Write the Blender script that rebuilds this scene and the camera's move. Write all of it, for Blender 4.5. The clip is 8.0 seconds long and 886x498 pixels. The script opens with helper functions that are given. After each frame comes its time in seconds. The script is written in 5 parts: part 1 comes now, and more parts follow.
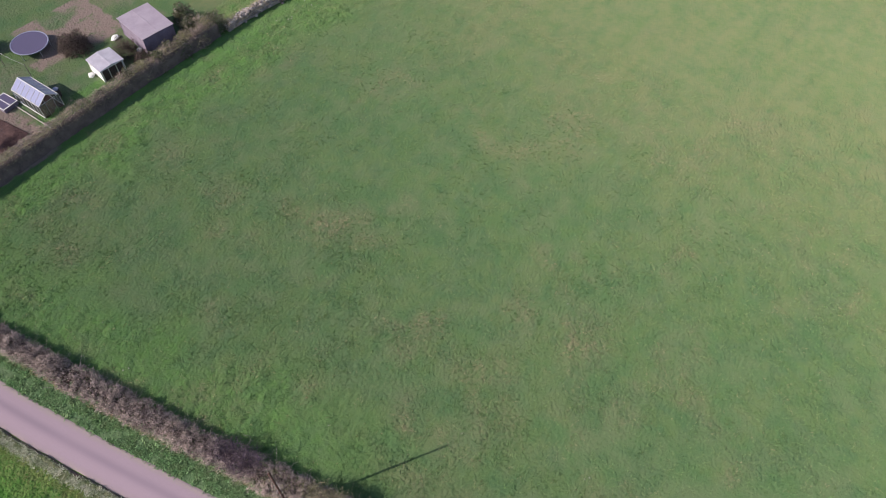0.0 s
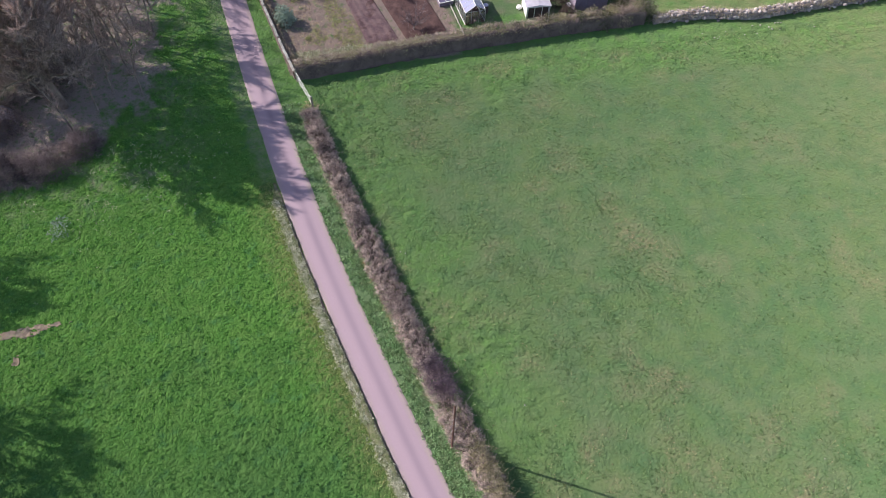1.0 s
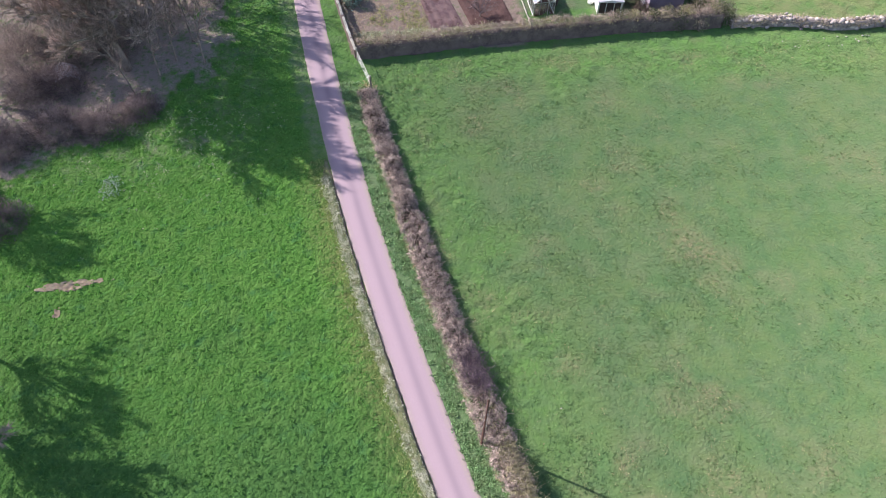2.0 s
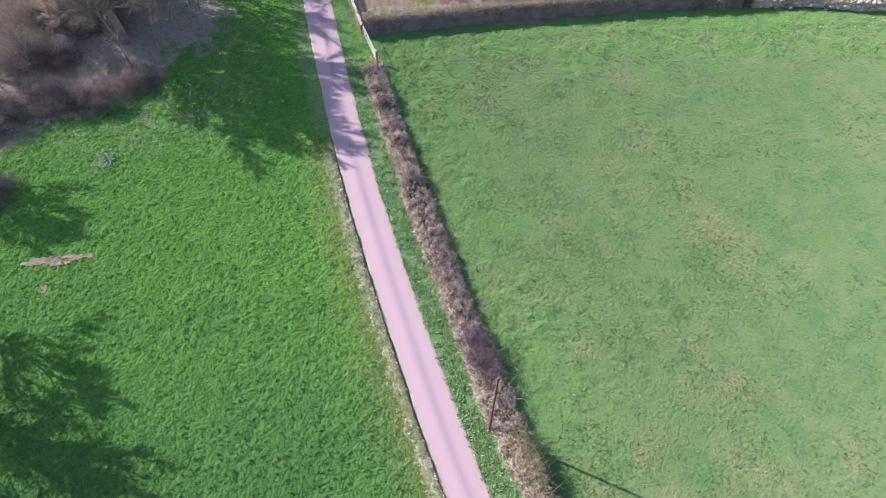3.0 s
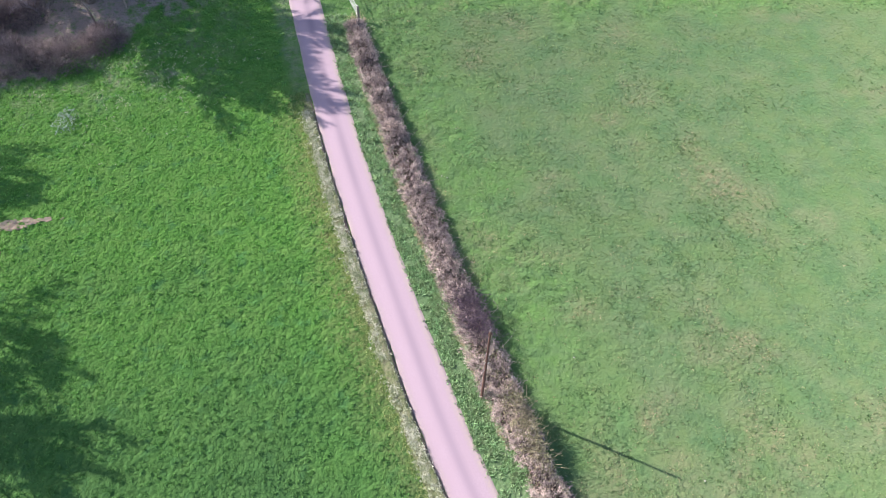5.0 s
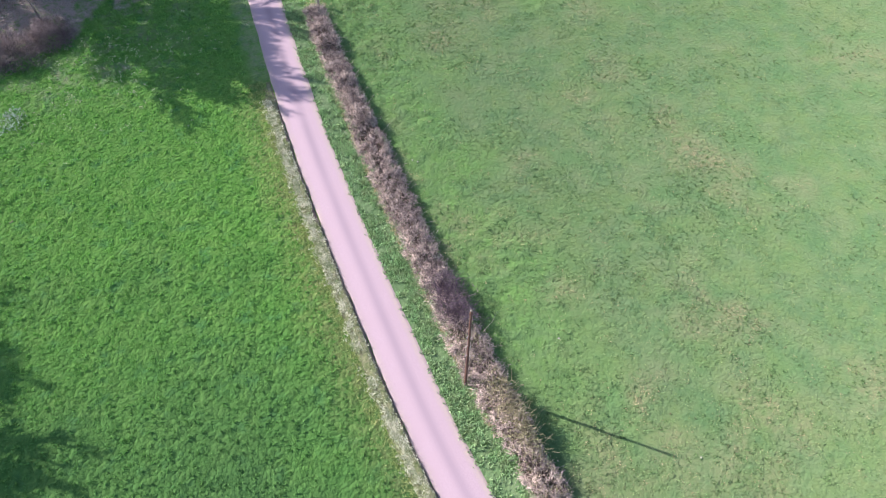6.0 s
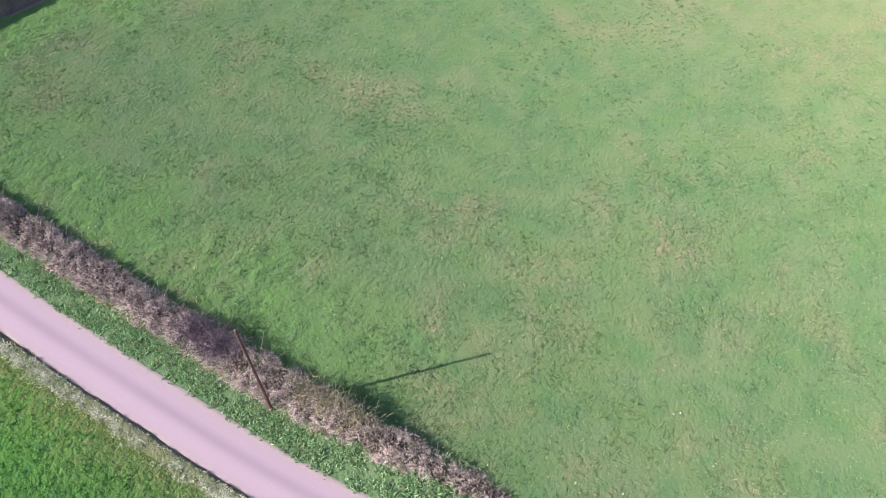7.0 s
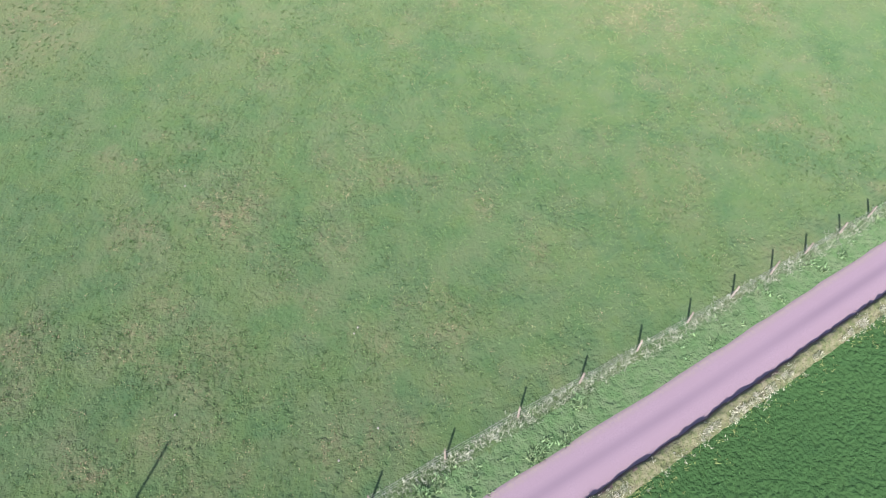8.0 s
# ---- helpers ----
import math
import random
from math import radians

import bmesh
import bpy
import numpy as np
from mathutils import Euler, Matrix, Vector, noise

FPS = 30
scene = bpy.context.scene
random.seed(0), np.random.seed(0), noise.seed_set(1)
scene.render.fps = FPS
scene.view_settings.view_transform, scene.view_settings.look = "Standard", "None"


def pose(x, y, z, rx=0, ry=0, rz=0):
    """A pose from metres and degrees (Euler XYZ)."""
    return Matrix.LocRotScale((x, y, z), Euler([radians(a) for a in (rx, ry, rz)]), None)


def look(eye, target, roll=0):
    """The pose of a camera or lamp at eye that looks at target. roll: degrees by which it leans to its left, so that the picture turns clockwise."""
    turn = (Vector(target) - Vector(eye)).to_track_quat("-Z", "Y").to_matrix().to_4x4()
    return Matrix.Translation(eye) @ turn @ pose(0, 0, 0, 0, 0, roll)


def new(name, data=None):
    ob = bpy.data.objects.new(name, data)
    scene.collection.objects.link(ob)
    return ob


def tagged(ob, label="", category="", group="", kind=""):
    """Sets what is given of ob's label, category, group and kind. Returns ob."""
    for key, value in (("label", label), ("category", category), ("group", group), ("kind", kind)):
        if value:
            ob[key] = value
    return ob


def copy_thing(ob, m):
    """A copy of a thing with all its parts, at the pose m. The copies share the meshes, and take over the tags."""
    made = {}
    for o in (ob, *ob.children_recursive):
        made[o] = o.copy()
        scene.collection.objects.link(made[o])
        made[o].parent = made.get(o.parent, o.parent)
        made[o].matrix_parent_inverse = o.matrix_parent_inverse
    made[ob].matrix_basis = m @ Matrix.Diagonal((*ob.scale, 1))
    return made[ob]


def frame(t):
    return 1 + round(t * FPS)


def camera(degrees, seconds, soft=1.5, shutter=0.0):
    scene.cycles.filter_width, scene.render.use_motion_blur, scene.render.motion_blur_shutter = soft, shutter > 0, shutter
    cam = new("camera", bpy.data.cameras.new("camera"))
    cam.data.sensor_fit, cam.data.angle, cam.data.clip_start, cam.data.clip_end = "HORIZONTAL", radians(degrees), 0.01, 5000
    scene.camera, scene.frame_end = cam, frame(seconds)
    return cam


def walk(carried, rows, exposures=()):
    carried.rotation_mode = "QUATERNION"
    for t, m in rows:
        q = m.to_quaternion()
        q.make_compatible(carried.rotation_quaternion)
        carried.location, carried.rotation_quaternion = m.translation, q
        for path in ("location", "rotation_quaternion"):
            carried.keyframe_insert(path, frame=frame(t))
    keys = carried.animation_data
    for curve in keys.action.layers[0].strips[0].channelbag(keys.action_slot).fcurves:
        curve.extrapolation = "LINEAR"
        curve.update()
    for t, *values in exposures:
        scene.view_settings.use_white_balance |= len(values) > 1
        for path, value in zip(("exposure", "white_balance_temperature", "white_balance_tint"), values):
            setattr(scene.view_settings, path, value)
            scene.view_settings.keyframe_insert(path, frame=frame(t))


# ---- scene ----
cam = camera(64.7, 8.0, soft=1.0)
PATH = [
    (0, (-0.385, 3.211, 47.7), (0.508, 3.88, 46.04), 3.4),
    (0.2, (-0.721, 3.485, 47.586), (0.06, 4.269, 45.92), 3.8),
    (0.5, (-1.103, 3.301, 47.493), (-0.525, 4.234, 45.82), 3.3),
    (0.7, (-1.14, 3.018, 47.393), (-0.729, 4.034, 45.72), 2.7),
    (0.8, (-1.089, 2.983, 47.328), (-0.767, 4.026, 45.652), 2.42),
    (1, (-0.925, 2.95, 47.157), (-0.702, 4.015, 45.479), 1.5),
    (1.2, (-0.808, 3.022, 46.897), (-0.648, 4.094, 45.216), 0.95),
    (1.5, (-0.77, 3.093, 46.482), (-0.652, 4.171, 44.801), 0.7),
    (1.7, (-0.791, 3.044, 46.04), (-0.686, 4.126, 44.361), 0.67),
    (2.8, (-0.877, 2.684, 42.47), (-0.804, 3.792, 40.806), 0.44),
    (3, (-0.911, 2.664, 41.791), (-0.836, 3.772, 40.128), 0.6),
    (3.5, (-1.112, 2.601, 40.371), (-1.03, 3.706, 38.706), 0.6),
    (4, (-0.875, 2.241, 39.012), (-0.795, 3.353, 37.352), 0.5),
    (4.5, (-0.659, 2.195, 38.209), (-0.577, 3.305, 36.547), 0.5),
    (4.7, (-0.591, 2.184, 37.835), (-0.503, 3.295, 36.174), 0.56),
    (5.8, (-0.482, 2.105, 35.469), (-0.366, 3.225, 33.817), 0.64),
    (6, (-0.515, 2.151, 35.016), (-0.349, 3.268, 33.366), 0.8),
    (6.2, (-0.529, 2.122, 34.5), (-0.29, 3.231, 32.853), 0.89),
    (6.3, (-0.553, 2.137, 34.291), (-0.276, 3.239, 32.645), 0.96),
    (6.5, (-0.532, 2.11, 33.84), (-0.128, 3.174, 32.195), 1.2),
    (6.7, (-0.663, 2.208, 33.382), (-0.096, 3.197, 31.739), 1.8),
    (6.9, (-0.713, 2.077, 32.821), (0.018, 2.963, 31.184), 1.56),
    (7, (-0.714, 2.012, 32.583), (0.112, 2.82, 30.951), 1.9),
    (7.1, (-0.773, 2.064, 32.308), (0.119, 2.806, 30.68), 1.98),
    (7.2, (-0.81, 2.09, 32.113), (0.16, 2.731, 30.486), 2.3),
    (7.4, (-0.641, 2.155, 31.561), (0.437, 2.595, 29.934), 2.4),
    (7.5, (-0.46, 2.133, 31.369), (0.646, 2.493, 29.742), 2.2),
    (7.6, (-0.234, 2.027, 31.139), (0.902, 2.264, 29.51), 2.06),
    (7.7, (0.068, 1.928, 30.891), (1.216, 2.072, 29.26), 1.3),
    (7.8, (0.386, 1.864, 30.702), (1.532, 1.878, 29.062), 1.3),
    (8, (0.758, 1.84, 30.256), (1.879, 1.64, 28.612), 1.3),
]
walk(cam, [(t, look(eye, target, roll)) for t, eye, target, roll in PATH], [(0.0, 0.23, 6900, 13.3), (0.5, 0.36, 6850, 13.0), (1.0, 0.59, 6850, 13.5), (1.7, 0.85, 6800, 13.5), (2.8, 1.1, 6700, 13.0), (3.5, 1.16, 6700, 13.0), (4.5, 1.18, 6700, 13.0), (6.0, 1.22, 6700, 13.0), (6.5, 1.18, 6700, 13.0), (7.2, 0.89, 6600, 14.5), (8.0, 0.66, 6450, 17.0)])

# ---- world, sun ----
SUN_DIR = Vector((-0.884 * math.cos(radians(35.4)), 0.468 * math.cos(radians(35.4)), math.sin(radians(35.4))))
world = bpy.data.worlds.new("sky")
scene.world = world
world.use_nodes = True
wn = world.node_tree.nodes
sky = wn.new("ShaderNodeTexSky")
sky.sky_type, sky.sun_disc = "NISHITA", False
sky.sun_elevation = radians(35.4)
sky.sun_rotation = math.atan2(SUN_DIR.x, SUN_DIR.y)
world.node_tree.links.new(sky.outputs[0], wn["Background"].inputs[0])
wn["Background"].inputs[1].default_value = 0.12
sun = new("sun", bpy.data.lights.new("sun", "SUN"))
sun.data.energy, sun.data.angle, sun.data.color = 5.0, radians(0.53), (1.0, 0.95, 0.88)
sun.matrix_world = look((0, 0, 60), Vector((0, 0, 60)) - SUN_DIR)


# ---- materials ----
def material(name, colours, sizes=(1.0, 0.1), rough=0.9, bump=0.4, bump_size=0.05, rand=0.0, diffuse_rough=1.0, patch=None, metal=0.0, spec=0.2,
             translucent=0.0, island=0.0, coarse=0.0, tuft=None, tuft_where="", attrs=()):
    """A mix of colours by noise at two sizes (metres), relief, and a patch (colour, size, threshold) laid over."""
    m = bpy.data.materials.new(name)
    m.use_nodes = True
    nt = m.node_tree
    n, l = nt.nodes, nt.links
    bsdf = n["Principled BSDF"]
    geo = n.new("ShaderNodeNewGeometry")

    def noise_of(size, detail=3.0, dim=0.6):
        t = n.new("ShaderNodeTexNoise")
        t.inputs["Scale"].default_value = 1.0 / size
        t.inputs["Detail"].default_value = detail
        t.inputs["Roughness"].default_value = dim
        l.new(geo.outputs["Position"], t.inputs["Vector"])
        return t.outputs["Fac"]

    def ramp(fac, a, b):
        r = n.new("ShaderNodeMapRange")
        r.inputs["From Min"].default_value, r.inputs["From Max"].default_value = a, b
        l.new(fac, r.inputs["Value"])
        return r.outputs["Result"]

    def mixed(fac, a, b):
        x = n.new("ShaderNodeMix")
        x.data_type = "RGBA"
        l.new(fac, x.inputs["Factor"])
        for sock, val in ((x.inputs["A"], a), (x.inputs["B"], b)):
            if isinstance(val, tuple):
                sock.default_value = (*val, 1)
            else:
                l.new(val, sock)
        return x.outputs["Result"]

    col = mixed(ramp(noise_of(sizes[1]), 0.3, 0.7), colours[0], colours[1])
    if len(colours) > 2:
        col = mixed(ramp(noise_of(sizes[0], 4.0), 0.38, 0.66), col, colours[2])
    if patch:
        col = mixed(ramp(noise_of(patch[1], 6.0, 0.65), patch[2], patch[2] + 0.12), col, patch[0])
    if rand:
        info = n.new("ShaderNodeObjectInfo")
        hsv = n.new("ShaderNodeHueSaturation")
        l.new(ramp(info.outputs["Random"], 0, 1), hsv.inputs["Fac"])
        hsv.inputs["Value"].default_value = 1 - rand
        l.new(col, hsv.inputs["Color"])
        col = hsv.outputs["Color"]
    for key, colour, grain in attrs:
        at = n.new("ShaderNodeAttribute")
        at.attribute_name = key
        x = n.new("ShaderNodeMath")
        x.operation = "MULTIPLY"
        x.inputs[1].default_value = 1.0
        l.new(at.outputs["Fac"], x.inputs[0])
        if grain:
            l.new(ramp(noise_of(grain, 6.0, 0.75), 0.32, 0.62), x.inputs[1])
        col = mixed(x.outputs[0], col, colour)
    if island:
        hsv = n.new("ShaderNodeHueSaturation")
        r = n.new("ShaderNodeMapRange")
        r.inputs["To Min"].default_value, r.inputs["To Max"].default_value = 1 - island, 1 + island
        l.new(geo.outputs["Random Per Island"], r.inputs["Value"])
        l.new(r.outputs["Result"], hsv.inputs["Value"])
        l.new(col, hsv.inputs["Color"])
        col = hsv.outputs["Color"]
    l.new(col, bsdf.inputs["Base Color"])
    if translucent:
        tr, ms, dim = n.new("ShaderNodeBsdfTranslucent"), n.new("ShaderNodeAddShader"), n.new("ShaderNodeHueSaturation")
        dim.inputs["Value"].default_value = translucent
        l.new(col, dim.inputs["Color"])
        l.new(dim.outputs["Color"], tr.inputs["Color"])
        l.new(bsdf.outputs[0], ms.inputs[0])
        l.new(tr.outputs[0], ms.inputs[1])
        l.new(ms.outputs[0], n["Material Output"].inputs["Surface"])
    bsdf.inputs["Roughness"].default_value = rough
    bsdf.inputs["Diffuse Roughness"].default_value = diffuse_rough
    bsdf.inputs["Metallic"].default_value = metal
    bsdf.inputs["Specular IOR Level"].default_value = spec
    if bump:
        b = n.new("ShaderNodeBump")
        b.inputs["Strength"].default_value = bump
        b.inputs["Distance"].default_value = bump_size
        l.new(noise_of(bump_size * 2.5, 3.0, 0.7), b.inputs["Height"])
        if coarse:
            c = n.new("ShaderNodeBump")
            c.inputs["Strength"].default_value = 1.0
            c.inputs["Distance"].default_value = coarse
            l.new(noise_of(coarse * 3.2, 2.0, 0.55), c.inputs["Height"])
            l.new(c.outputs["Normal"], b.inputs["Normal"])
            if tuft:
                vor, warp, inv, e = n.new("ShaderNodeTexVoronoi"), n.new("ShaderNodeVectorMath"), n.new("ShaderNodeMath"), n.new("ShaderNodeBump")
                vor.inputs["Scale"].default_value = 1.0 / tuft[0]
                wn = n.new("ShaderNodeTexNoise")
                wn.inputs["Scale"].default_value = 2.2 / tuft[0]
                l.new(geo.outputs["Position"], wn.inputs["Vector"])
                warp.operation = "MULTIPLY_ADD"
                warp.inputs[1].default_value = (tuft[0] * 1.1,) * 3
                l.new(wn.outputs["Color"], warp.inputs[0])
                l.new(geo.outputs["Position"], warp.inputs[2])
                l.new(warp.outputs["Vector"], vor.inputs["Vector"])
                sq = n.new("ShaderNodeMath")
                sq.operation = "MULTIPLY"
                l.new(vor.outputs["Distance"], sq.inputs[0])
                l.new(vor.outputs["Distance"], sq.inputs[1])
                inv.operation = "SUBTRACT"
                inv.inputs[0].default_value = 1.0
                l.new(sq.outputs[0], inv.inputs[1])
                e.inputs["Strength"].default_value = 1.0
                e.inputs["Distance"].default_value = tuft[1]
                high = inv.outputs[0]
                if tuft_where:
                    at, by = n.new("ShaderNodeAttribute"), n.new("ShaderNodeMath")
                    at.attribute_name = tuft_where
                    by.operation = "MULTIPLY"
                    l.new(high, by.inputs[0])
                    l.new(at.outputs["Fac"], by.inputs[1])
                    high = by.outputs[0]
                l.new(high, e.inputs["Height"])
                l.new(e.outputs["Normal"], c.inputs["Normal"])
        l.new(b.outputs["Normal"], bsdf.inputs["Normal"])
    return m


M_PASTURE = material("pasture", ((0.074, 0.145, 0.058), (0.094, 0.167, 0.072), (0.115, 0.167, 0.082)), (2.4, 0.22), 0.9, 0.5, 0.04, coarse=0.07, tuft=(0.30, 0.12), tuft_where="tussocky",
                     attrs=(("clover", (0.058, 0.126, 0.060), 0.45), ("mossy", (0.115, 0.172, 0.058), 0.5), ("lush", (0.097, 0.212, 0.056), 1.2), ("worn", (0.188, 0.178, 0.108), 0.35), ("tilled", (0.25, 0.19, 0.172), 0.8),
                            ("paler_east", (0.172, 0.188, 0.094), 2.0)))
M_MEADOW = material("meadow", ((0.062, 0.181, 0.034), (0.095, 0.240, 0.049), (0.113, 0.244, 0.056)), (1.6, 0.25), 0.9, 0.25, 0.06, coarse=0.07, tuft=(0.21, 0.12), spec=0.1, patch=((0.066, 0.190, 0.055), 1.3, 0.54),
                    attrs=(("dry", (0.20, 0.215, 0.088), 0.5), ("litter", (0.33, 0.27, 0.25), 0.6), ("south_dim", (0.048, 0.114, 0.043), 0)))
M_VERGE = material("verge", ((0.078, 0.158, 0.060), (0.120, 0.212, 0.094), (0.140, 0.208, 0.106)), (0.8, 0.12), 0.8, 0.6, 0.05, coarse=0.1, tuft=(0.25, 0.07))
M_PALE = material("pale_grass", ((0.47, 0.455, 0.40), (0.33, 0.335, 0.26), (0.18, 0.21, 0.125)), (0.4, 0.10), 0.9, 0.0, translucent=0.55, island=0.4, diffuse_rough=0.3)
M_WISP = material("fence_wisps", ((0.44, 0.45, 0.39), (0.29, 0.325, 0.235), (0.14, 0.19, 0.105)), (0.4, 0.10), 0.9, 0.0, translucent=0.5, island=0.4, diffuse_rough=0.3)
M_YELLOW_BLADE = material("yellow_blades", ((0.18, 0.23, 0.085), (0.27, 0.275, 0.135), (0.14, 0.215, 0.068)), (0.7, 0.10), 0.9, 0.0, translucent=0.6, island=0.25, diffuse_rough=0.3)
M_ROAD = material("tarmac", ((0.300, 0.221, 0.273), (0.345, 0.259, 0.316), (0.320, 0.237, 0.288)), (1.6, 0.06), 0.78, 0.3, 0.012, diffuse_rough=0.15, spec=0.3,
                  attrs=(("oily", (0.23, 0.172, 0.223), 0), ("gritty", (0.335, 0.275, 0.255), 0.16)))
M_BANK = material("bank_turf", ((0.155, 0.175, 0.085), (0.095, 0.13, 0.052), (0.22, 0.215, 0.14)), (0.35, 0.10), 0.95, 0.9, 0.06, coarse=0.1, tuft=(0.22, 0.08), patch=((0.105, 0.09, 0.075), 0.5, 0.60))
M_BRAMBLE = material("bramble_stems", ((0.19, 0.15, 0.16), (0.31, 0.25, 0.265), (0.10, 0.078, 0.086)), (0.9, 0.12), 0.9, 0.0, island=0.55, patch=((0.11, 0.082, 0.095), 0.9, 0.55))
M_EARTH = material("earth", ((0.15, 0.105, 0.095), (0.095, 0.07, 0.062), (0.19, 0.14, 0.125)), (0.6, 0.10), 0.95, 0.8, 0.05, coarse=0.08, patch=((0.10, 0.125, 0.055), 0.4, 0.54))
M_SOIL = material("dug_soil", ((0.118, 0.066, 0.066), (0.075, 0.042, 0.044), (0.15, 0.088, 0.084)), (0.9, 0.12), 0.95, 0.9, 0.06, coarse=0.1)
M_SOIL_PALE = material("raked_soil", ((0.175, 0.112, 0.128), (0.115, 0.07, 0.085), (0.215, 0.145, 0.15)), (0.9, 0.12), 0.95, 0.7, 0.05, patch=((0.095, 0.05, 0.05), 1.5, 0.52))
# Dark noise patches paint shaded gaps among the lit twigs.
M_TWIG = material("hedge_twigs", ((0.385, 0.312, 0.295), (0.52, 0.435, 0.41), (0.25, 0.198, 0.196)), (0.9, 0.09), 0.85, 0.0, island=0.7, patch=((0.115, 0.088, 0.098), 0.45, 0.52))
M_DEADLEAF = material("dead_leaves", ((0.34, 0.245, 0.20), (0.45, 0.345, 0.285), (0.22, 0.155, 0.13)), (0.8, 0.08), 0.9, 0.0, translucent=0.3, island=0.4)
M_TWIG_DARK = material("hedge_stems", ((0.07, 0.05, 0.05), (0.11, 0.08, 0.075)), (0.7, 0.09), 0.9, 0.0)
M_PURPLE = material("purple_stems", ((0.12, 0.085, 0.115), (0.19, 0.145, 0.185), (0.08, 0.055, 0.075)), (0.9, 0.09), 0.85, 0.0, island=0.5)
M_OLIVE = material("olive_shoots", ((0.31, 0.275, 0.175), (0.40, 0.355, 0.24), (0.22, 0.205, 0.12)), (0.6, 0.09), 0.85, 0.0, island=0.5)
M_BARK = material("bark", ((0.27, 0.215, 0.195), (0.37, 0.31, 0.285), (0.17, 0.135, 0.12)), (0.8, 0.10), 0.9, 0.7, 0.03)
M_BRANCH = material("bare_branches", ((0.385, 0.29, 0.265), (0.51, 0.40, 0.37), (0.295, 0.218, 0.20)), (1.5, 0.15), 0.9, 0.0, island=0.45)
M_THICKET = material("thicket_shoots", ((0.29, 0.225, 0.215), (0.40, 0.32, 0.305), (0.18, 0.14, 0.135)), (1.5, 0.15), 0.9, 0.0, island=0.5)
M_IVY = material("wall_top_hedge", ((0.24, 0.23, 0.12), (0.37, 0.345, 0.20), (0.15, 0.155, 0.075)), (1.2, 0.12), 0.8, 0.0, translucent=0.3, island=0.4, patch=((0.30, 0.235, 0.205), 1.6, 0.47))
M_DARKLEAF = material("dark_hedge", ((0.06, 0.085, 0.035), (0.095, 0.12, 0.052), (0.11, 0.10, 0.06)), (1.2, 0.12), 0.8, 0.0, island=0.3)
M_BLUELEAF = material("blue_green_leaves", ((0.19, 0.27, 0.22), (0.30, 0.37, 0.32)), (0.5, 0.08), 0.7, 0.0, translucent=0.4, island=0.25)
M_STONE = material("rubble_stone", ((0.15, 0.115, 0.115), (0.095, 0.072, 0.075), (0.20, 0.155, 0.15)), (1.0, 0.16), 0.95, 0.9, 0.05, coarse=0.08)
M_FIELDSTONE = material("field_stone", ((0.34, 0.29, 0.32), (0.22, 0.185, 0.205), (0.44, 0.39, 0.39)), (1.0, 0.16), 0.95, 0.9, 0.06, coarse=0.1)
M_CHALKY = material("chalky_stone", ((0.38, 0.325, 0.34), (0.24, 0.20, 0.215), (0.50, 0.45, 0.44)), (0.8, 0.14), 0.95, 0.5, 0.03, island=0.5)
M_COPING = material("pale_coping", ((0.66, 0.63, 0.60), (0.52, 0.49, 0.47), (0.40, 0.38, 0.34)), (0.7, 0.12), 0.9, 0.6, 0.03, rand=0.25)
M_WOOD = material("pole_wood", ((0.125, 0.065, 0.052), (0.165, 0.09, 0.073), (0.095, 0.052, 0.045)), (0.8, 0.05), 0.8, 0.4, 0.01)
M_POST = material("post_wood", ((0.24, 0.21, 0.175), (0.17, 0.15, 0.13), (0.31, 0.28, 0.24)), (0.6, 0.05), 0.9, 0.4, 0.01)
M_STEEL = material("galvanised_steel", ((0.58, 0.58, 0.59), (0.46, 0.46, 0.48)), (0.6, 0.05), 0.5, 0.1, 0.005, metal=0.3, diffuse_rough=0.2)
M_WIRE = material("fence_wire", ((0.50, 0.50, 0.50), (0.40, 0.40, 0.41)), (0.6, 0.05), 0.5, 0.0, metal=0.6)
M_WHITE = material("white_paint", ((0.78, 0.77, 0.76), (0.70, 0.69, 0.70), (0.82, 0.82, 0.82)), (0.8, 0.06), 0.5, 0.15, 0.01, diffuse_rough=0.2)
M_ROOF_PALE = material("pale_felt_roof", ((0.50, 0.47, 0.56), (0.58, 0.55, 0.62), (0.45, 0.42, 0.5)), (0.8, 0.05), 0.7, 0.2, 0.01)
M_ROOF = material("shed_roof_sheet", ((0.40, 0.335, 0.41), (0.45, 0.385, 0.46), (0.36, 0.30, 0.37)), (1.2, 0.08), 0.7, 0.3, 0.01)
M_SHED_WALL = material("shed_boards", ((0.25, 0.205, 0.27), (0.30, 0.25, 0.32), (0.21, 0.17, 0.225)), (0.8, 0.06), 0.85, 0.4, 0.01)
M_MAT = material("trampoline_mat", ((0.115, 0.10, 0.185), (0.145, 0.125, 0.22)), (0.8, 0.05), 0.6, 0.0)
M_PAD = material("rim_pad", ((0.28, 0.29, 0.42), (0.36, 0.37, 0.50)), (0.8, 0.05), 0.5, 0.0)
M_BLOOM = material("pale_petals", ((0.46, 0.50, 0.28), (0.52, 0.54, 0.38)), (0.8, 0.05), 0.6, 0.0)
M_SAND = material("bare_sandy_earth", ((0.38, 0.28, 0.22), (0.29, 0.215, 0.165), (0.44, 0.35, 0.28)), (0.6, 0.07), 0.95, 0.5, 0.03)
M_GRASS_BLADE = material("pasture_blades", ((0.115, 0.198, 0.076), (0.152, 0.230, 0.097), (0.18, 0.226, 0.11)), (2.0, 0.12), 0.8, 0.0, translucent=0.55, island=0.25, diffuse_rough=0.3)
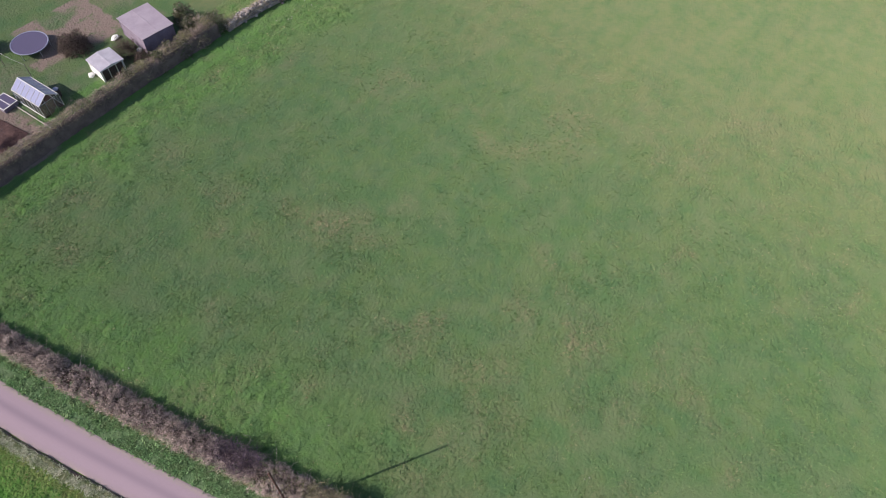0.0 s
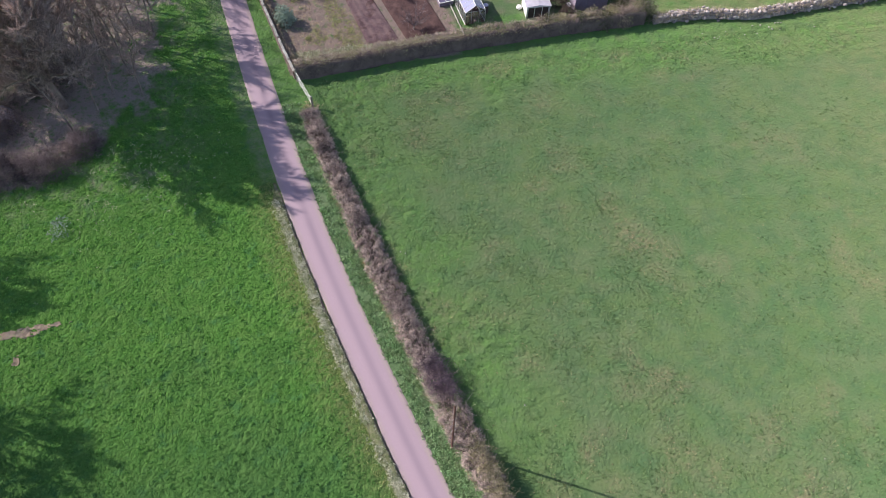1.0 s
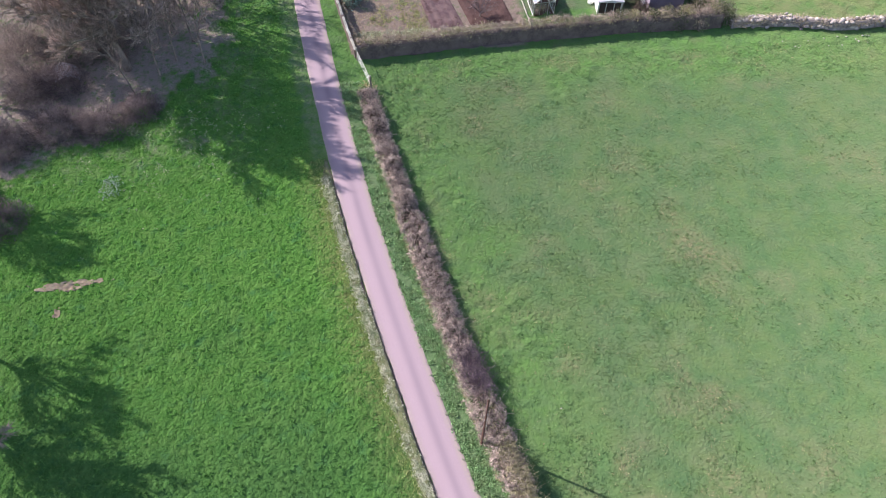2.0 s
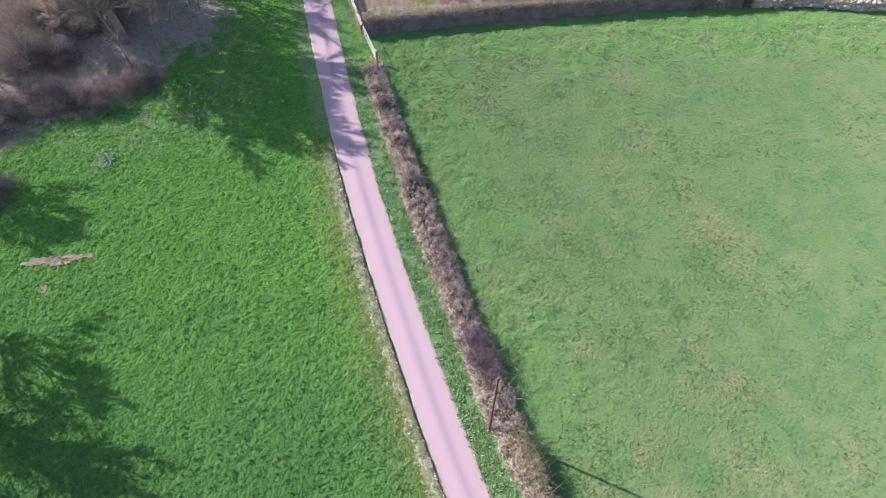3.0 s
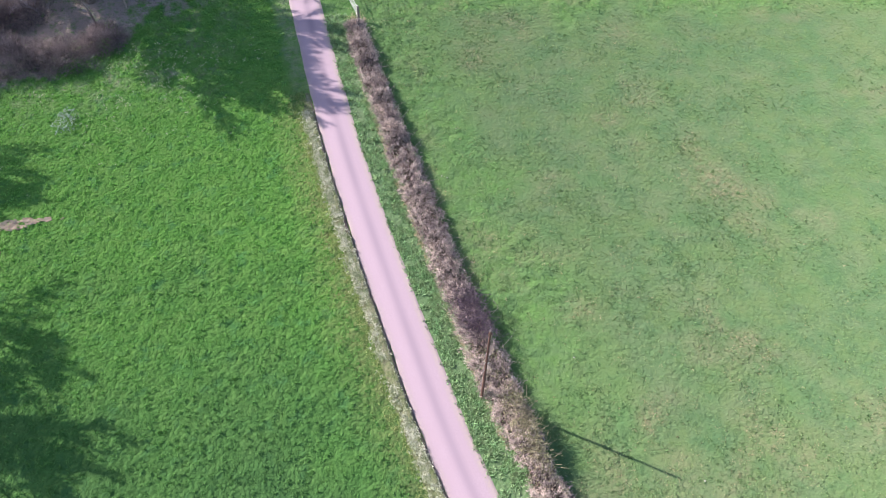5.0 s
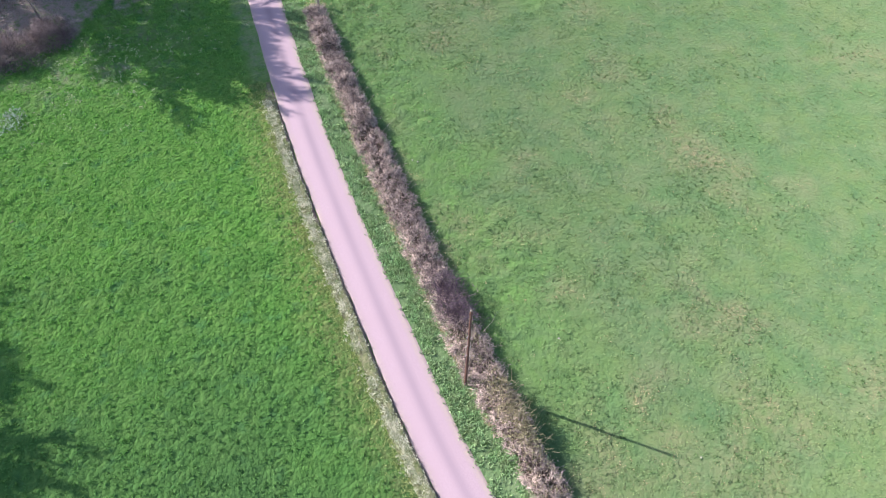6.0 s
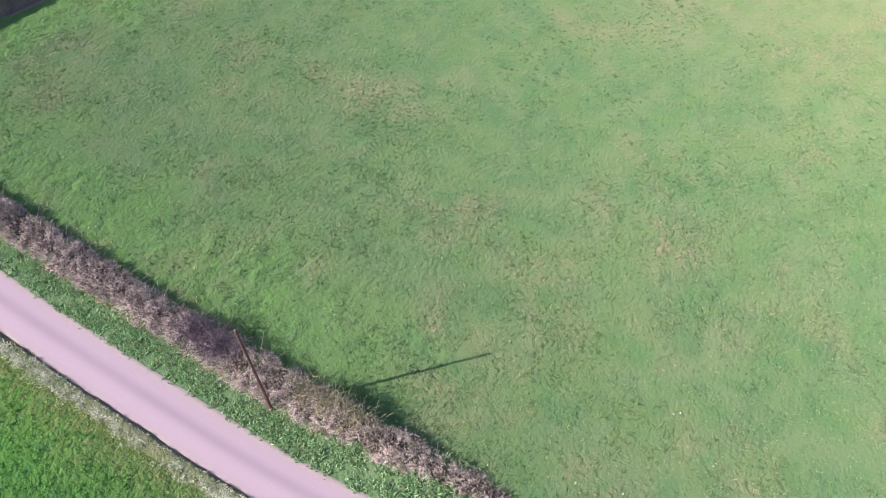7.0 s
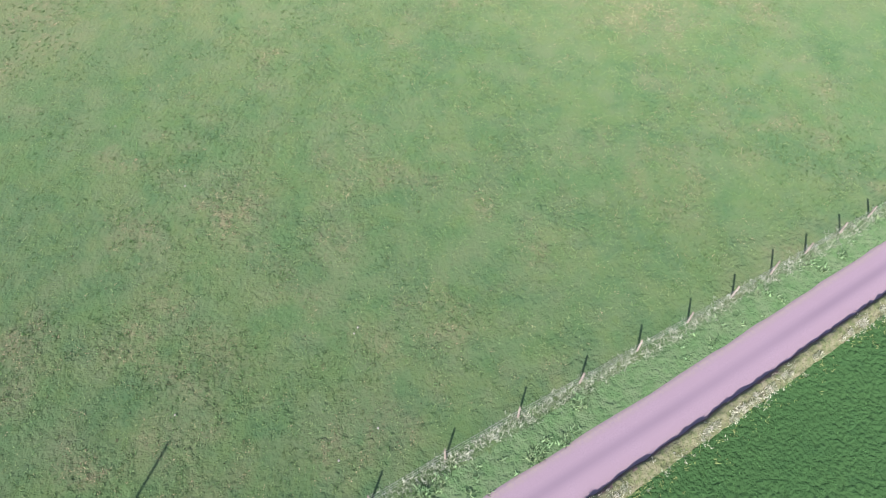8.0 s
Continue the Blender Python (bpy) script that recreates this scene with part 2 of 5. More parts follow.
M_TUSSOCK = material("tussock_blades", ((0.080, 0.152, 0.060), (0.112, 0.19, 0.077), (0.145, 0.20, 0.098)), (1.2, 0.10), 0.8, 0.0, translucent=0.5, island=0.3, diffuse_rough=0.5)
M_RANK = material("rank_blades", ((0.062, 0.125, 0.048), (0.092, 0.168, 0.064), (0.125, 0.185, 0.083)), (1.0, 0.10), 0.8, 0.0, translucent=0.45, island=0.4, diffuse_rough=0.5)
M_WEED = material("garden_weeds", ((0.24, 0.255, 0.11), (0.33, 0.32, 0.17), (0.19, 0.22, 0.085)), (0.7, 0.10), 0.9, 0.0, translucent=0.4, island=0.3, diffuse_rough=0.3)
M_STRAW = material("straw_blades", ((0.36, 0.30, 0.20), (0.28, 0.24, 0.15)), (2.0, 0.12), 0.9, 0.0, translucent=0.6, island=0.25, diffuse_rough=0.3)
M_MEADOW_BLADE = material("meadow_blades", ((0.083, 0.220, 0.045), (0.113, 0.272, 0.059), (0.133, 0.284, 0.067)), (1.5, 0.12), 0.8, 0.0, translucent=0.4, island=0.15, diffuse_rough=0.5, attrs=(("south_dim", (0.058, 0.140, 0.049), 0),))
M_VERGE_BLADE = material("verge_leaves", ((0.115, 0.215, 0.095), (0.21, 0.32, 0.175), (0.19, 0.255, 0.14)), (0.5, 0.10), 0.75, 0.0, translucent=0.55, island=0.45, diffuse_rough=0.4, spec=0.1)

# Roof panes' blue-lilac base colour stands for the reflected sky.
M_GLASS = bpy.data.materials.new("greenhouse_glass")
M_GLASS.use_nodes = True
_g = M_GLASS.node_tree.nodes["Principled BSDF"]
_g.inputs["Base Color"].default_value = (0.33, 0.345, 0.54, 1)
_g.inputs["Roughness"].default_value = 0.2
_g.inputs["Transmission Weight"].default_value = 0.3
_g.inputs["IOR"].default_value = 1.45

M_CLEAR = bpy.data.materials.new("clear_glass")
M_CLEAR.use_nodes = True
_c = M_CLEAR.node_tree.nodes["Principled BSDF"]
_c.inputs["Base Color"].default_value = (0.80, 0.84, 0.90, 1)
_c.inputs["Roughness"].default_value = 0.04
_c.inputs["Transmission Weight"].default_value = 0.95
_c.inputs["IOR"].default_value = 1.45

# ---- plan: the lane's middle line, x for each y ----
LANE_Y = np.array([-600, -60, -25.3, -20, -14.9, -10.3, -5.5, -1.4, 5.5, 11.7, 15, 20, 25, 30, 35, 40, 45, 50, 55, 70, 120, 700.0])
LANE_X = np.array([257, 31.7, 17.08, 14.87, 12.67, 10.75, 8.85, 7.2, 4.4, 1.92, 0.78, -0.6, -1.98, -3.3, -4.55, -5.65, -6.63, -7.58, -8.5, -10.95, -18, -95.0])
_fy = np.arange(-600, 700.01, 0.5)
_fx = np.interp(_fy, LANE_Y, LANE_X)
_k = np.exp(-0.5 * (np.arange(-12, 13) / 5.0) ** 2)
_fx[12:-12] = np.convolve(_fx, _k / _k.sum(), "valid")
HALF = 1.28


def lane(y):
    return np.interp(y, _fy, _fx)


def fence_side(y):
    """How far east of the lane's middle the fence stands."""
    return 3.68 - 0.66 * np.clip((-2 - np.asarray(y, float)) / 22, 0, 1.3)


# ---- geometry helpers ----
def field_noise(x, y, size, seed):
    """Smooth value noise, 0 to 1, on arrays."""
    x, y = np.asarray(x, float) / size + seed * 17.3, np.asarray(y, float) / size - seed * 9.1
    ix, iy = np.floor(x), np.floor(y)
    fx, fy = x - ix, y - iy
    fx, fy = fx * fx * (3 - 2 * fx), fy * fy * (3 - 2 * fy)

    def h(a, b):
        v = np.sin(a * 127.1 + b * 311.7 + seed * 74.7) * 43758.5453
        return v - np.floor(v)

    return (h(ix, iy) * (1 - fx) + h(ix + 1, iy) * fx) * (1 - fy) + (h(ix, iy + 1) * (1 - fx) + h(ix + 1, iy + 1) * fx) * fy


def domes(x, y, size, seed):
    """Rounded tufts packed side by side: 1 at a tuft's middle, falling to 0 in the gaps."""
    x, y = np.asarray(x, float) / size, np.asarray(y, float) / size
    x, y = x + 0.5 * field_noise(x, y, 1.3, seed + 1), y + 0.5 * field_noise(x, y, 1.3, seed + 2)
    ix, iy = np.floor(x), np.floor(y)
    best = np.full(x.shape, 9.0)
    for a in (-1, 0, 1):
        for b in (-1, 0, 1):
            u = np.sin((ix + a) * 127.1 + (iy + b) * 311.7 + seed) * 43758.5453
            v = np.sin((ix + a) * 269.5 + (iy + b) * 183.3 + seed) * 43758.5453
            best = np.minimum(best, (ix + a + u - np.floor(u) - x) ** 2 + (iy + b + v - np.floor(v) - y) ** 2)
    return np.clip(1 - np.sqrt(best) / 0.75, 0, 1)


WORN = ((20.1, 32.1, 1.3), (20.9, 30.6, 1.0), (20.1, 35.2, 0.9), (14.4, 37.8, 0.9), (4.5, 27.2, 0.9), (9.5, 22.0, 0.9), (19.6, 18.7, 1.0), (18.0, 14.1, 1.0),
        (19.9, 12.2, 1.1), (5.4, 45.1, 1.2), (17.0, 47.1, 1.2), (16.2, 34.7, 0.8), (24.9, 14.2, 1.4), (26.2, 8.8, 1.5), (11.6, 4.7, 0.9), (12.3, 15.0, 0.7),
        (42.1, 21.1, 1.8), (24.9, 9.2, 0.9), (22.5, 3.6, 1.0), (24.5, -4.4, 0.5), (23.3, -4.4, 0.5), (20.7, -6.6, 0.9), (11.8, 2.1, 0.9), (45.7, 22.4, 1.6), (56.5, 8.2, 2.2))


def worn(x, y):
    """How far the pasture is worn to straw and bare soil, 0 to 1."""
    w = np.clip(field_noise(x, y, 4.2, 26) * 0.6 + field_noise(x, y, 1.1, 27) * 0.5 - 0.62, 0, 1) * 1.7
    for cx, cy, r in WORN:
        w = w + np.exp(-((x - cx) ** 2 + (y - cy) ** 2) / (2 * r * r)) * 0.85 * (0.1 + 0.9 * field_noise(x, y, 0.5, 28))
    return np.clip(w, 0, 1)


def lush(x, y):
    """How rank the pasture grows: beside the garden wall and the hedge."""
    near_wall = np.clip((y - 46.5 - 3.5 * field_noise(x, y, 2.5, 29)) / 3.0, 0, 1)
    near_hedge = 0.85 * np.clip((10.5 + 4.0 * field_noise(x, y, 3.0, 30) - (x - lane(y))) / 4.0, 0, 1) * np.clip((y - 10) / 10, 0, 1)
    roadside = 1.6 * (x - lane(y) < 4.2) * np.clip((y - 50) / 2, 0, 1)
    return np.maximum(np.clip(np.maximum(near_wall * (y < 60), near_hedge), 0, 1.3), roadside)


def dry(x, y):
    """Yellowed grass behind the bank, fading into the meadow."""
    s = x - lane(y)
    return np.clip(1 - (-s - 2.0 - 1.0 * field_noise(x, y, 0.9, 5)) / 2.5, 0, 1) * np.clip((44 - y) / 5, 0, 1) * np.clip((y + 10) / 12, 0.16, 1)


def litter(x, y):
    """Leaf litter on the ground under the trees."""
    edge = np.interp(y, [36, 42, 47, 51, 54, 57, 65, 95, 3000], [-40, -31.5, -24.5, -21.0, -18.0, -17.2, -17.0, -17.0, -300])
    ragged = 4.5 * (field_noise(x, y, 1.7, 10) - 0.5) + 3.5 * (field_noise(x, y, 0.5, 17) - 0.5)
    wood = np.clip((edge + ragged - x) / 3.0, 0, 1) * np.clip((y - 36) / 5, 0, 1) * 1.8
    blown = 0.75 * np.clip(field_noise(x, y, 1.1, 18) * 0.8 + field_noise(x, y, 0.4, 19) * 0.7 - 0.6, 0, 1) * np.clip((y - 40) / 4, 0, 1) * np.clip((-11 - x) / 6, 0, 1)
    wood = np.maximum(wood, blown)
    s = x - lane(y)
    kerb = 0.4 * np.clip((3.0 + 1.2 * (field_noise(x, y, 0.8, 15) - 0.5) + s) / 0.8, 0, 1) * (s < 0) * np.clip((y - 41) / 3, 0, 1)
    return np.maximum(wood, kerb)


def south_dim(x, y):
    """Paints the steeper view's dimmer light: darker, bluer towards the meadow's south end."""
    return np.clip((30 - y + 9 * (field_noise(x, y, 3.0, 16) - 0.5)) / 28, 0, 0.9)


def tilled(x, y):
    """Trodden and dug garden ground."""
    plot = np.clip(12 + 1.5 * (field_noise(x, y, 1.2, 12) - 0.5) - x, 0, 1) * (x - lane(y) > 3.2)
    path = np.clip((field_noise(x, y, 2.2, 9) - 0.42) * 5, 0, 1) * (x > 15.5) * (x < 25) * (y > 63.5)
    path = np.maximum(path, 0.2 * np.clip((field_noise(x, y, 1.4, 14) - 0.35) * 4, 0, 1) * (x > 11) * (x < 29) * (y > 56.5))
    return 2.0 * np.clip(np.maximum(plot, path), 0, 1) * (y > 55) * (y < 72)


def clover(x, y):
    """Darker, bluer patches in the pasture, 0 to 1."""
    w = field_noise(x, y, 1.9, 91) * 0.6 + field_noise(x, y, 0.7, 92) * 0.55
    return np.clip((w - 0.55) * 4, 0, 0.5)


def mossy(x, y):
    """Yellower patches in the pasture, 0 to 1."""
    w = field_noise(x, y, 2.1, 93) * 0.65 + field_noise(x, y, 0.7, 94) * 0.5
    return np.clip((w - 0.58) * 4, 0, 0.4)


def tussocky(x, y):
    """Where the pasture stands in small rough tufts, 0 to 1."""
    far = 1 - 0.75 * np.clip((x - 14) / 16, 0, 1) * np.clip((y - 8) / 10, 0, 1)
    return np.maximum(np.clip(0.18 + 0.55 * field_noise(x, y, 0.9, 64) * (0.35 + 0.65 * field_noise(x, y, 6.0, 63)) + 0.35 * field_noise(x, y, 2.2, 68) ** 2 + 0.3 * clover(x, y) + 0.3 * worn(x, y) - 0.1, 0.08, 1) * far, 0.6 * np.clip(lush(x, y), 0, 1))


def paler_east(x, y):
    """The paler, yellower grass of the far side of the pasture."""
    return np.clip((x - 30 - 8 * field_noise(x, y, 6.0, 13)) / 28, 0, 0.75) * (y < 56.5) + 0.8 * (x > 31.5) * (y >= 56.5)


def relief(x, y):
    """Height of the ground: soft swells and tussocks, levelled under the lane."""
    s = np.asarray(x) - lane(y)
    far = np.clip((np.abs(s) - 1.4) / 1.5, 0, 1)
    west = np.clip((-s - 2.0) / 1.0, 0, 1)
    rough = np.clip(field_noise(x, y, 2.6, 4) * 1.6 - 0.25 + 0.7 * lush(x, y), 0.15, 1.4)
    rough = rough * (1 - west) + west * (0.65 + 0.5 * field_noise(x, y, 3.0, 6)) * np.clip((np.asarray(y) + 14) / 16, 0.35, 1)
    tus = (field_noise(x, y, 0.75, 1) - 0.5) * 0.10 + (field_noise(x, y, 0.42, 2) - 0.5) * 0.15
    tuft = west * 0.12 * domes(x, y, 0.42, 61) * (0.45 + 0.75 * field_noise(x, y, 2.2, 62)) * np.clip((y + 12) / 14, 0.25, 1)
    east = np.clip((s - 3.0) / 1.0, 0, 1)
    return far * (tus * rough * (1 - 0.5 * west) * (1 - 0.6 * east * (1 - np.clip(lush(x, y), 0, 1))) + tuft + (field_noise(x, y, 5.0, 3) - 0.5) * (0.12 - 0.06 * east))


def mesh_of(name, verts, faces):
    """A mesh from arrays; faces is an array of n corners a row."""
    verts, faces = np.asarray(verts, float), np.asarray(faces, int)
    me = bpy.data.meshes.new(name)
    k = faces.shape[1]
    me.vertices.add(len(verts))
    me.vertices.foreach_set("co", verts.ravel())
    me.loops.add(faces.size)
    me.loops.foreach_set("vertex_index", faces.ravel())
    me.polygons.add(len(faces))
    me.polygons.foreach_set("loop_start", np.arange(0, faces.size, k))
    me.polygons.foreach_set("loop_total", np.full(len(faces), k))
    me.update(calc_edges=True)
    return me


def part(name, data, mat, parent=None, label=""):
    """Links a bmesh or a mesh as one object, under a thing if one is given."""
    if isinstance(data, bmesh.types.BMesh):
        me = bpy.data.meshes.new(name)
        data.to_mesh(me)
        data.free()
    else:
        me = data
    if mat and not me.materials:
        me.materials.append(mat)
    ob = new(name, me)
    if parent:
        ob.parent = parent
    if label:
        tagged(ob, label)
    return ob


def thing(name, label, category, at=(0, 0, 0), turn=0.0, group="", kind=""):
    e = new(name)
    e.empty_display_size = 0.2
    e.matrix_basis = pose(*at, 0, 0, turn)
    return tagged(e, label, category, group, kind)


def box(size, at=(0, 0, 0), bevel=0.01, turn=(0, 0, 0), bm=None):
    bm = bm or bmesh.new()
    m = pose(*at, *turn) @ Matrix.Diagonal((*size, 1))
    made = bmesh.ops.create_cube(bm, size=1, matrix=m)["verts"]
    if bevel:
        edges = list({e for v in made for e in v.link_edges})
        bmesh.ops.bevel(bm, geom=edges, offset=bevel, segments=1, affect="EDGES")
    return bm


def rod(a, b, r0, r1=None, sides=8, bm=None):
    bm = bm or bmesh.new()
    a, b = Vector(a), Vector(b)
    q = (b - a).to_track_quat("Z", "Y").to_matrix().to_4x4()
    bmesh.ops.create_cone(bm, cap_ends=True, segments=sides, radius1=r0, radius2=r1 if r1 is not None else r0, depth=(b - a).length,
                          matrix=Matrix.Translation((a + b) / 2) @ q)
    return bm


def sticks(p0, p1, r0, r1):
    """Three-sided tapered sticks between two arrays of points."""
    p0, p1 = np.asarray(p0, float), np.asarray(p1, float)
    n = len(p0)
    r0, r1 = np.broadcast_to(np.asarray(r0, float), n), np.broadcast_to(np.asarray(r1, float), n)
    d = p1 - p0
    d /= np.linalg.norm(d, axis=1, keepdims=True) + 1e-9
    ref = np.where(np.abs(d[:, 2:3]) < 0.9, np.array([[0, 0, 1.0]]), np.array([[1.0, 0, 0]]))
    u = np.cross(d, ref)
    u /= np.linalg.norm(u, axis=1, keepdims=True) + 1e-9
    v = np.cross(d, u)
    verts = np.empty((n, 6, 3))
    for k in range(3):
        a = 2 * math.pi * k / 3
        o = u * math.cos(a) + v * math.sin(a)
        verts[:, k] = p0 + o * r0[:, None]
        verts[:, 3 + k] = p1 + o * r1[:, None]
    f = np.array([[0, 1, 4, 3], [1, 2, 5, 4], [2, 0, 3, 5]])
    faces = (f[None] + 6 * np.arange(n)[:, None, None]).reshape(-1, 4)
    return verts.reshape(-1, 3), faces


def tube(name, pts, r):
    """One unbroken four-sided wire through a row of points."""
    pts = np.asarray(pts, float)
    d = np.gradient(pts, axis=0)
    side = np.stack([-d[:, 1], d[:, 0], 0 * d[:, 0]], 1)
    side /= np.linalg.norm(side, axis=1, keepdims=True) + 1e-9
    up = np.array([0, 0, 1.0])
    v = np.stack([pts + side * r, pts + up * r, pts - side * r, pts - up * r], 1).reshape(-1, 3)
    q = np.array([[k, (k + 1) % 4, 4 + (k + 1) % 4, 4 + k] for k in range(4)])
    return mesh_of(name, v, (q[None] + 4 * np.arange(len(pts) - 1)[:, None, None]).reshape(-1, 4))


def spikes(p0, p1, r):
    """Three-sided twigs that run out to a point, between two arrays of points."""
    p0, p1 = np.asarray(p0, float), np.asarray(p1, float)
    n = len(p0)
    r = np.broadcast_to(np.asarray(r, float), n)
    d = p1 - p0
    d = d / (np.linalg.norm(d, axis=1, keepdims=True) + 1e-9)
    ref = np.where(np.abs(d[:, 2:3]) < 0.9, np.array([[0, 0, 1.0]]), np.array([[1.0, 0, 0]]))
    u = np.cross(d, ref)
    u /= np.linalg.norm(u, axis=1, keepdims=True) + 1e-9
    v = np.cross(d, u)
    verts = np.empty((n, 4, 3))
    for k in range(3):
        a = 2 * math.pi * k / 3
        verts[:, k] = p0 + (u * math.cos(a) + v * math.sin(a)) * r[:, None]
    verts[:, 3] = p1
    f = np.array([[0, 1, 3], [1, 2, 3], [2, 0, 3]])
    return verts.reshape(-1, 3), (f[None] + 4 * np.arange(n)[:, None, None]).reshape(-1, 3)


def blades(x, y, z, tall, wide, lean, count, rng, spread=0.05):
    """Tufts of pointed blades, one triangle each, at arrays of places."""
    n = len(x) * count
    bx, by, bz = np.repeat(x, count), np.repeat(y, count), np.repeat(z, count)
    bx = bx + rng.normal(0, spread, n)
    by = by + rng.normal(0, spread, n)
    tall = np.repeat(np.broadcast_to(tall, len(x)), count) * rng.uniform(0.6, 1.2, n)
    wide = np.repeat(np.broadcast_to(wide, len(x)), count) * rng.uniform(0.7, 1.3, n)
    a, b = rng.uniform(0, 2 * math.pi, n), rng.uniform(0, 2 * math.pi, n)
    out = rng.uniform(0.2, 1.0, n) * lean * tall
    v = np.empty((n, 3, 3))
    v[:, 0] = np.stack([bx - np.cos(b) * wide, by - np.sin(b) * wide, bz - 0.02], 1)
    v[:, 1] = np.stack([bx + np.cos(b) * wide, by + np.sin(b) * wide, bz - 0.02], 1)
    v[:, 2] = np.stack([bx + np.cos(a) * out, by + np.sin(a) * out, bz + tall], 1)
    return v.reshape(-1, 3), np.arange(3 * n).reshape(-1, 3)


def leaves(p, size, rng):
    """Small four-cornered leaves at an array of points, turned at random."""
    n = len(p)
    a = rng.normal(size=(n, 3))
    a /= np.linalg.norm(a, axis=1, keepdims=True)
    b = np.cross(a, rng.normal(size=(n, 3)))
    b /= np.linalg.norm(b, axis=1, keepdims=True)
    s = size * rng.uniform(0.6, 1.3, (n, 1))
    v = np.stack([p - a * s, p + b * s * 0.55, p + a * s, p - b * s * 0.55], 1)
    return v.reshape(-1, 3), np.arange(4 * n).reshape(-1, 4)


# ---- ground: one sheet, finer where the camera passes ----
def spaced(edges):
    out = []
    for a, b, step in edges:
        out.extend(np.arange(a, b - step * 0.5, step))
    out.append(edges[-1][1])
    return np.array(out)


def build_ground():
    s = spaced([(-3000, -600, 600), (-600, -90, 85), (-90, -46, 4), (-46, -34, 0.3), (-34, -3, 0.145), (-3, 6, 0.2), (6, 36, 0.28), (36, 58, 0.4), (58, 90, 4), (90, 600, 85), (600, 3000, 600)])
    t = spaced([(-3000, -600, 600), (-600, -90, 85), (-90, -42, 4), (-42, -10, 0.28), (-10, 50, 0.155), (50, 74, 0.28), (74, 90, 4), (90, 600, 85), (600, 3000, 600)])
    S, T = np.meshgrid(s, t)
    X = lane(T) + S
    Z = relief(X, T)
    verts = np.stack([X, T, Z], 2).reshape(-1, 3)
    w = len(s)
    i = (np.arange(len(t) - 1)[:, None] * w + np.arange(w - 1)[None]).ravel()
    faces = np.stack([i, i + 1, i + 1 + w, i + w], 1)
    me = mesh_of("ground", verts, faces)
    for m in (M_PASTURE, M_MEADOW, M_VERGE):
        me.materials.append(m)
    for key, fn in (("worn", worn), ("lush", lush), ("clover", clover), ("mossy", mossy), ("tilled", tilled), ("paler_east", paler_east), ("dry", dry), ("litter", litter), ("south_dim", south_dim), ("tussocky", tussocky)):
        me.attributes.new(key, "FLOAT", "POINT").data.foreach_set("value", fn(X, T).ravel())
    ss = 0.5 * (s[:-1] + s[1:])[None] + 0 * t[:-1, None]
    tt = 0.5 * (t[:-1] + t[1:])[:, None] + 0 * ss
    xx = lane(tt) + ss
    rag = (field_noise(xx, tt, 0.6, 5) - 0.5) * 0.9
    idx = np.zeros(ss.shape, int)
    idx[ss < -1.0] = 1
    idx[(ss > 1.0) & (ss + 0.3 * rag < 3.0) & (tt + rag < 51)] = 2
    me.polygons.foreach_set("material_index", idx.ravel())
    me.polygons.foreach_set("use_smooth", np.ones(len(faces), bool))
    return tagged(part("ground", me, None), "green grazed pasture and lush meadow beside a narrow lane", "ground", kind="structure")


build_ground()


def build_road():
    t = spaced([(-300, -50, 5), (-50, 80, 0.25), (80, 300, 5)])
    prof = np.array([-1.34, -1.28, -1.1, -0.8, -0.5, -0.3, -0.15, 0, 0.15, 0.3, 0.5, 0.8, 1.1, 1.28, 1.34])
    high = np.array([-0.03, 0.012, 0.022, 0.034, 0.043, 0.047, 0.049, 0.05, 0.049, 0.047, 0.043, 0.034, 0.022, 0.012, -0.03])
    S, T = np.meshgrid(prof, t)
    wob = (field_noise(T, S * 0, 0.9, 7) - 0.5) * 0.09 * (S > 1.2) + (field_noise(T, S * 0 + 4, 0.9, 8) - 0.5) * 0.12 * (S < -1.2)
    X = lane(T) + S + wob
    Z = np.broadcast_to(high, S.shape)
    w = len(prof)
    i = (np.arange(len(t) - 1)[:, None] * w + np.arange(w - 1)[None]).ravel()
    me = mesh_of("road", np.stack([X, T, Z], 2).reshape(-1, 3), np.stack([i, i + 1, i + 1 + w, i + w], 1))
    me.polygons.foreach_set("use_smooth", np.ones(len(me.polygons), bool))
    oily = np.exp(-((S - 0.06) / 0.30) ** 2) * (0.6 + 0.4 * field_noise(S * 0, T, 2.6, 71)) + 0.5 * np.clip((np.abs(S) - 0.75) / 0.5, 0, 1)
    gritty = np.clip((np.abs(S) - 0.95 + 0.14 * (S > 0) - 0.12 * field_noise(S, T, 0.6, 72)) / 0.25, 0, 1)
    me.attributes.new("oily", "FLOAT", "POINT").data.foreach_set("value", np.clip(oily, 0, 1).ravel())
    me.attributes.new("gritty", "FLOAT", "POINT").data.foreach_set("value", gritty.ravel())
    return tagged(part("road", me, M_ROAD), "narrow pinkish grey tarmac lane with worn wheel tracks", "road", kind="structure")


build_road()


# ---- grass and low growth ----
def scatter(rng, n, x0, x1, y0, y1):
    return rng.uniform(x0, x1, n), rng.uniform(y0, y1, n)


def grass(name, label, places, tall, wide, lean, count, mat, seed, spread=0.05):
    rng = np.random.default_rng(seed)
    x, y = places
    v, f = blades(x, y, relief(x, y), tall, wide, lean, count, rng, spread)
    me = mesh_of(name, v, f)
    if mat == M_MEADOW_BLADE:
        me.attributes.new("south_dim", "FLOAT", "POINT").data.foreach_set("value", south_dim(v[:, 0], v[:, 1]))
    return tagged(part(name, me, mat), label, "grass", kind="stuff")


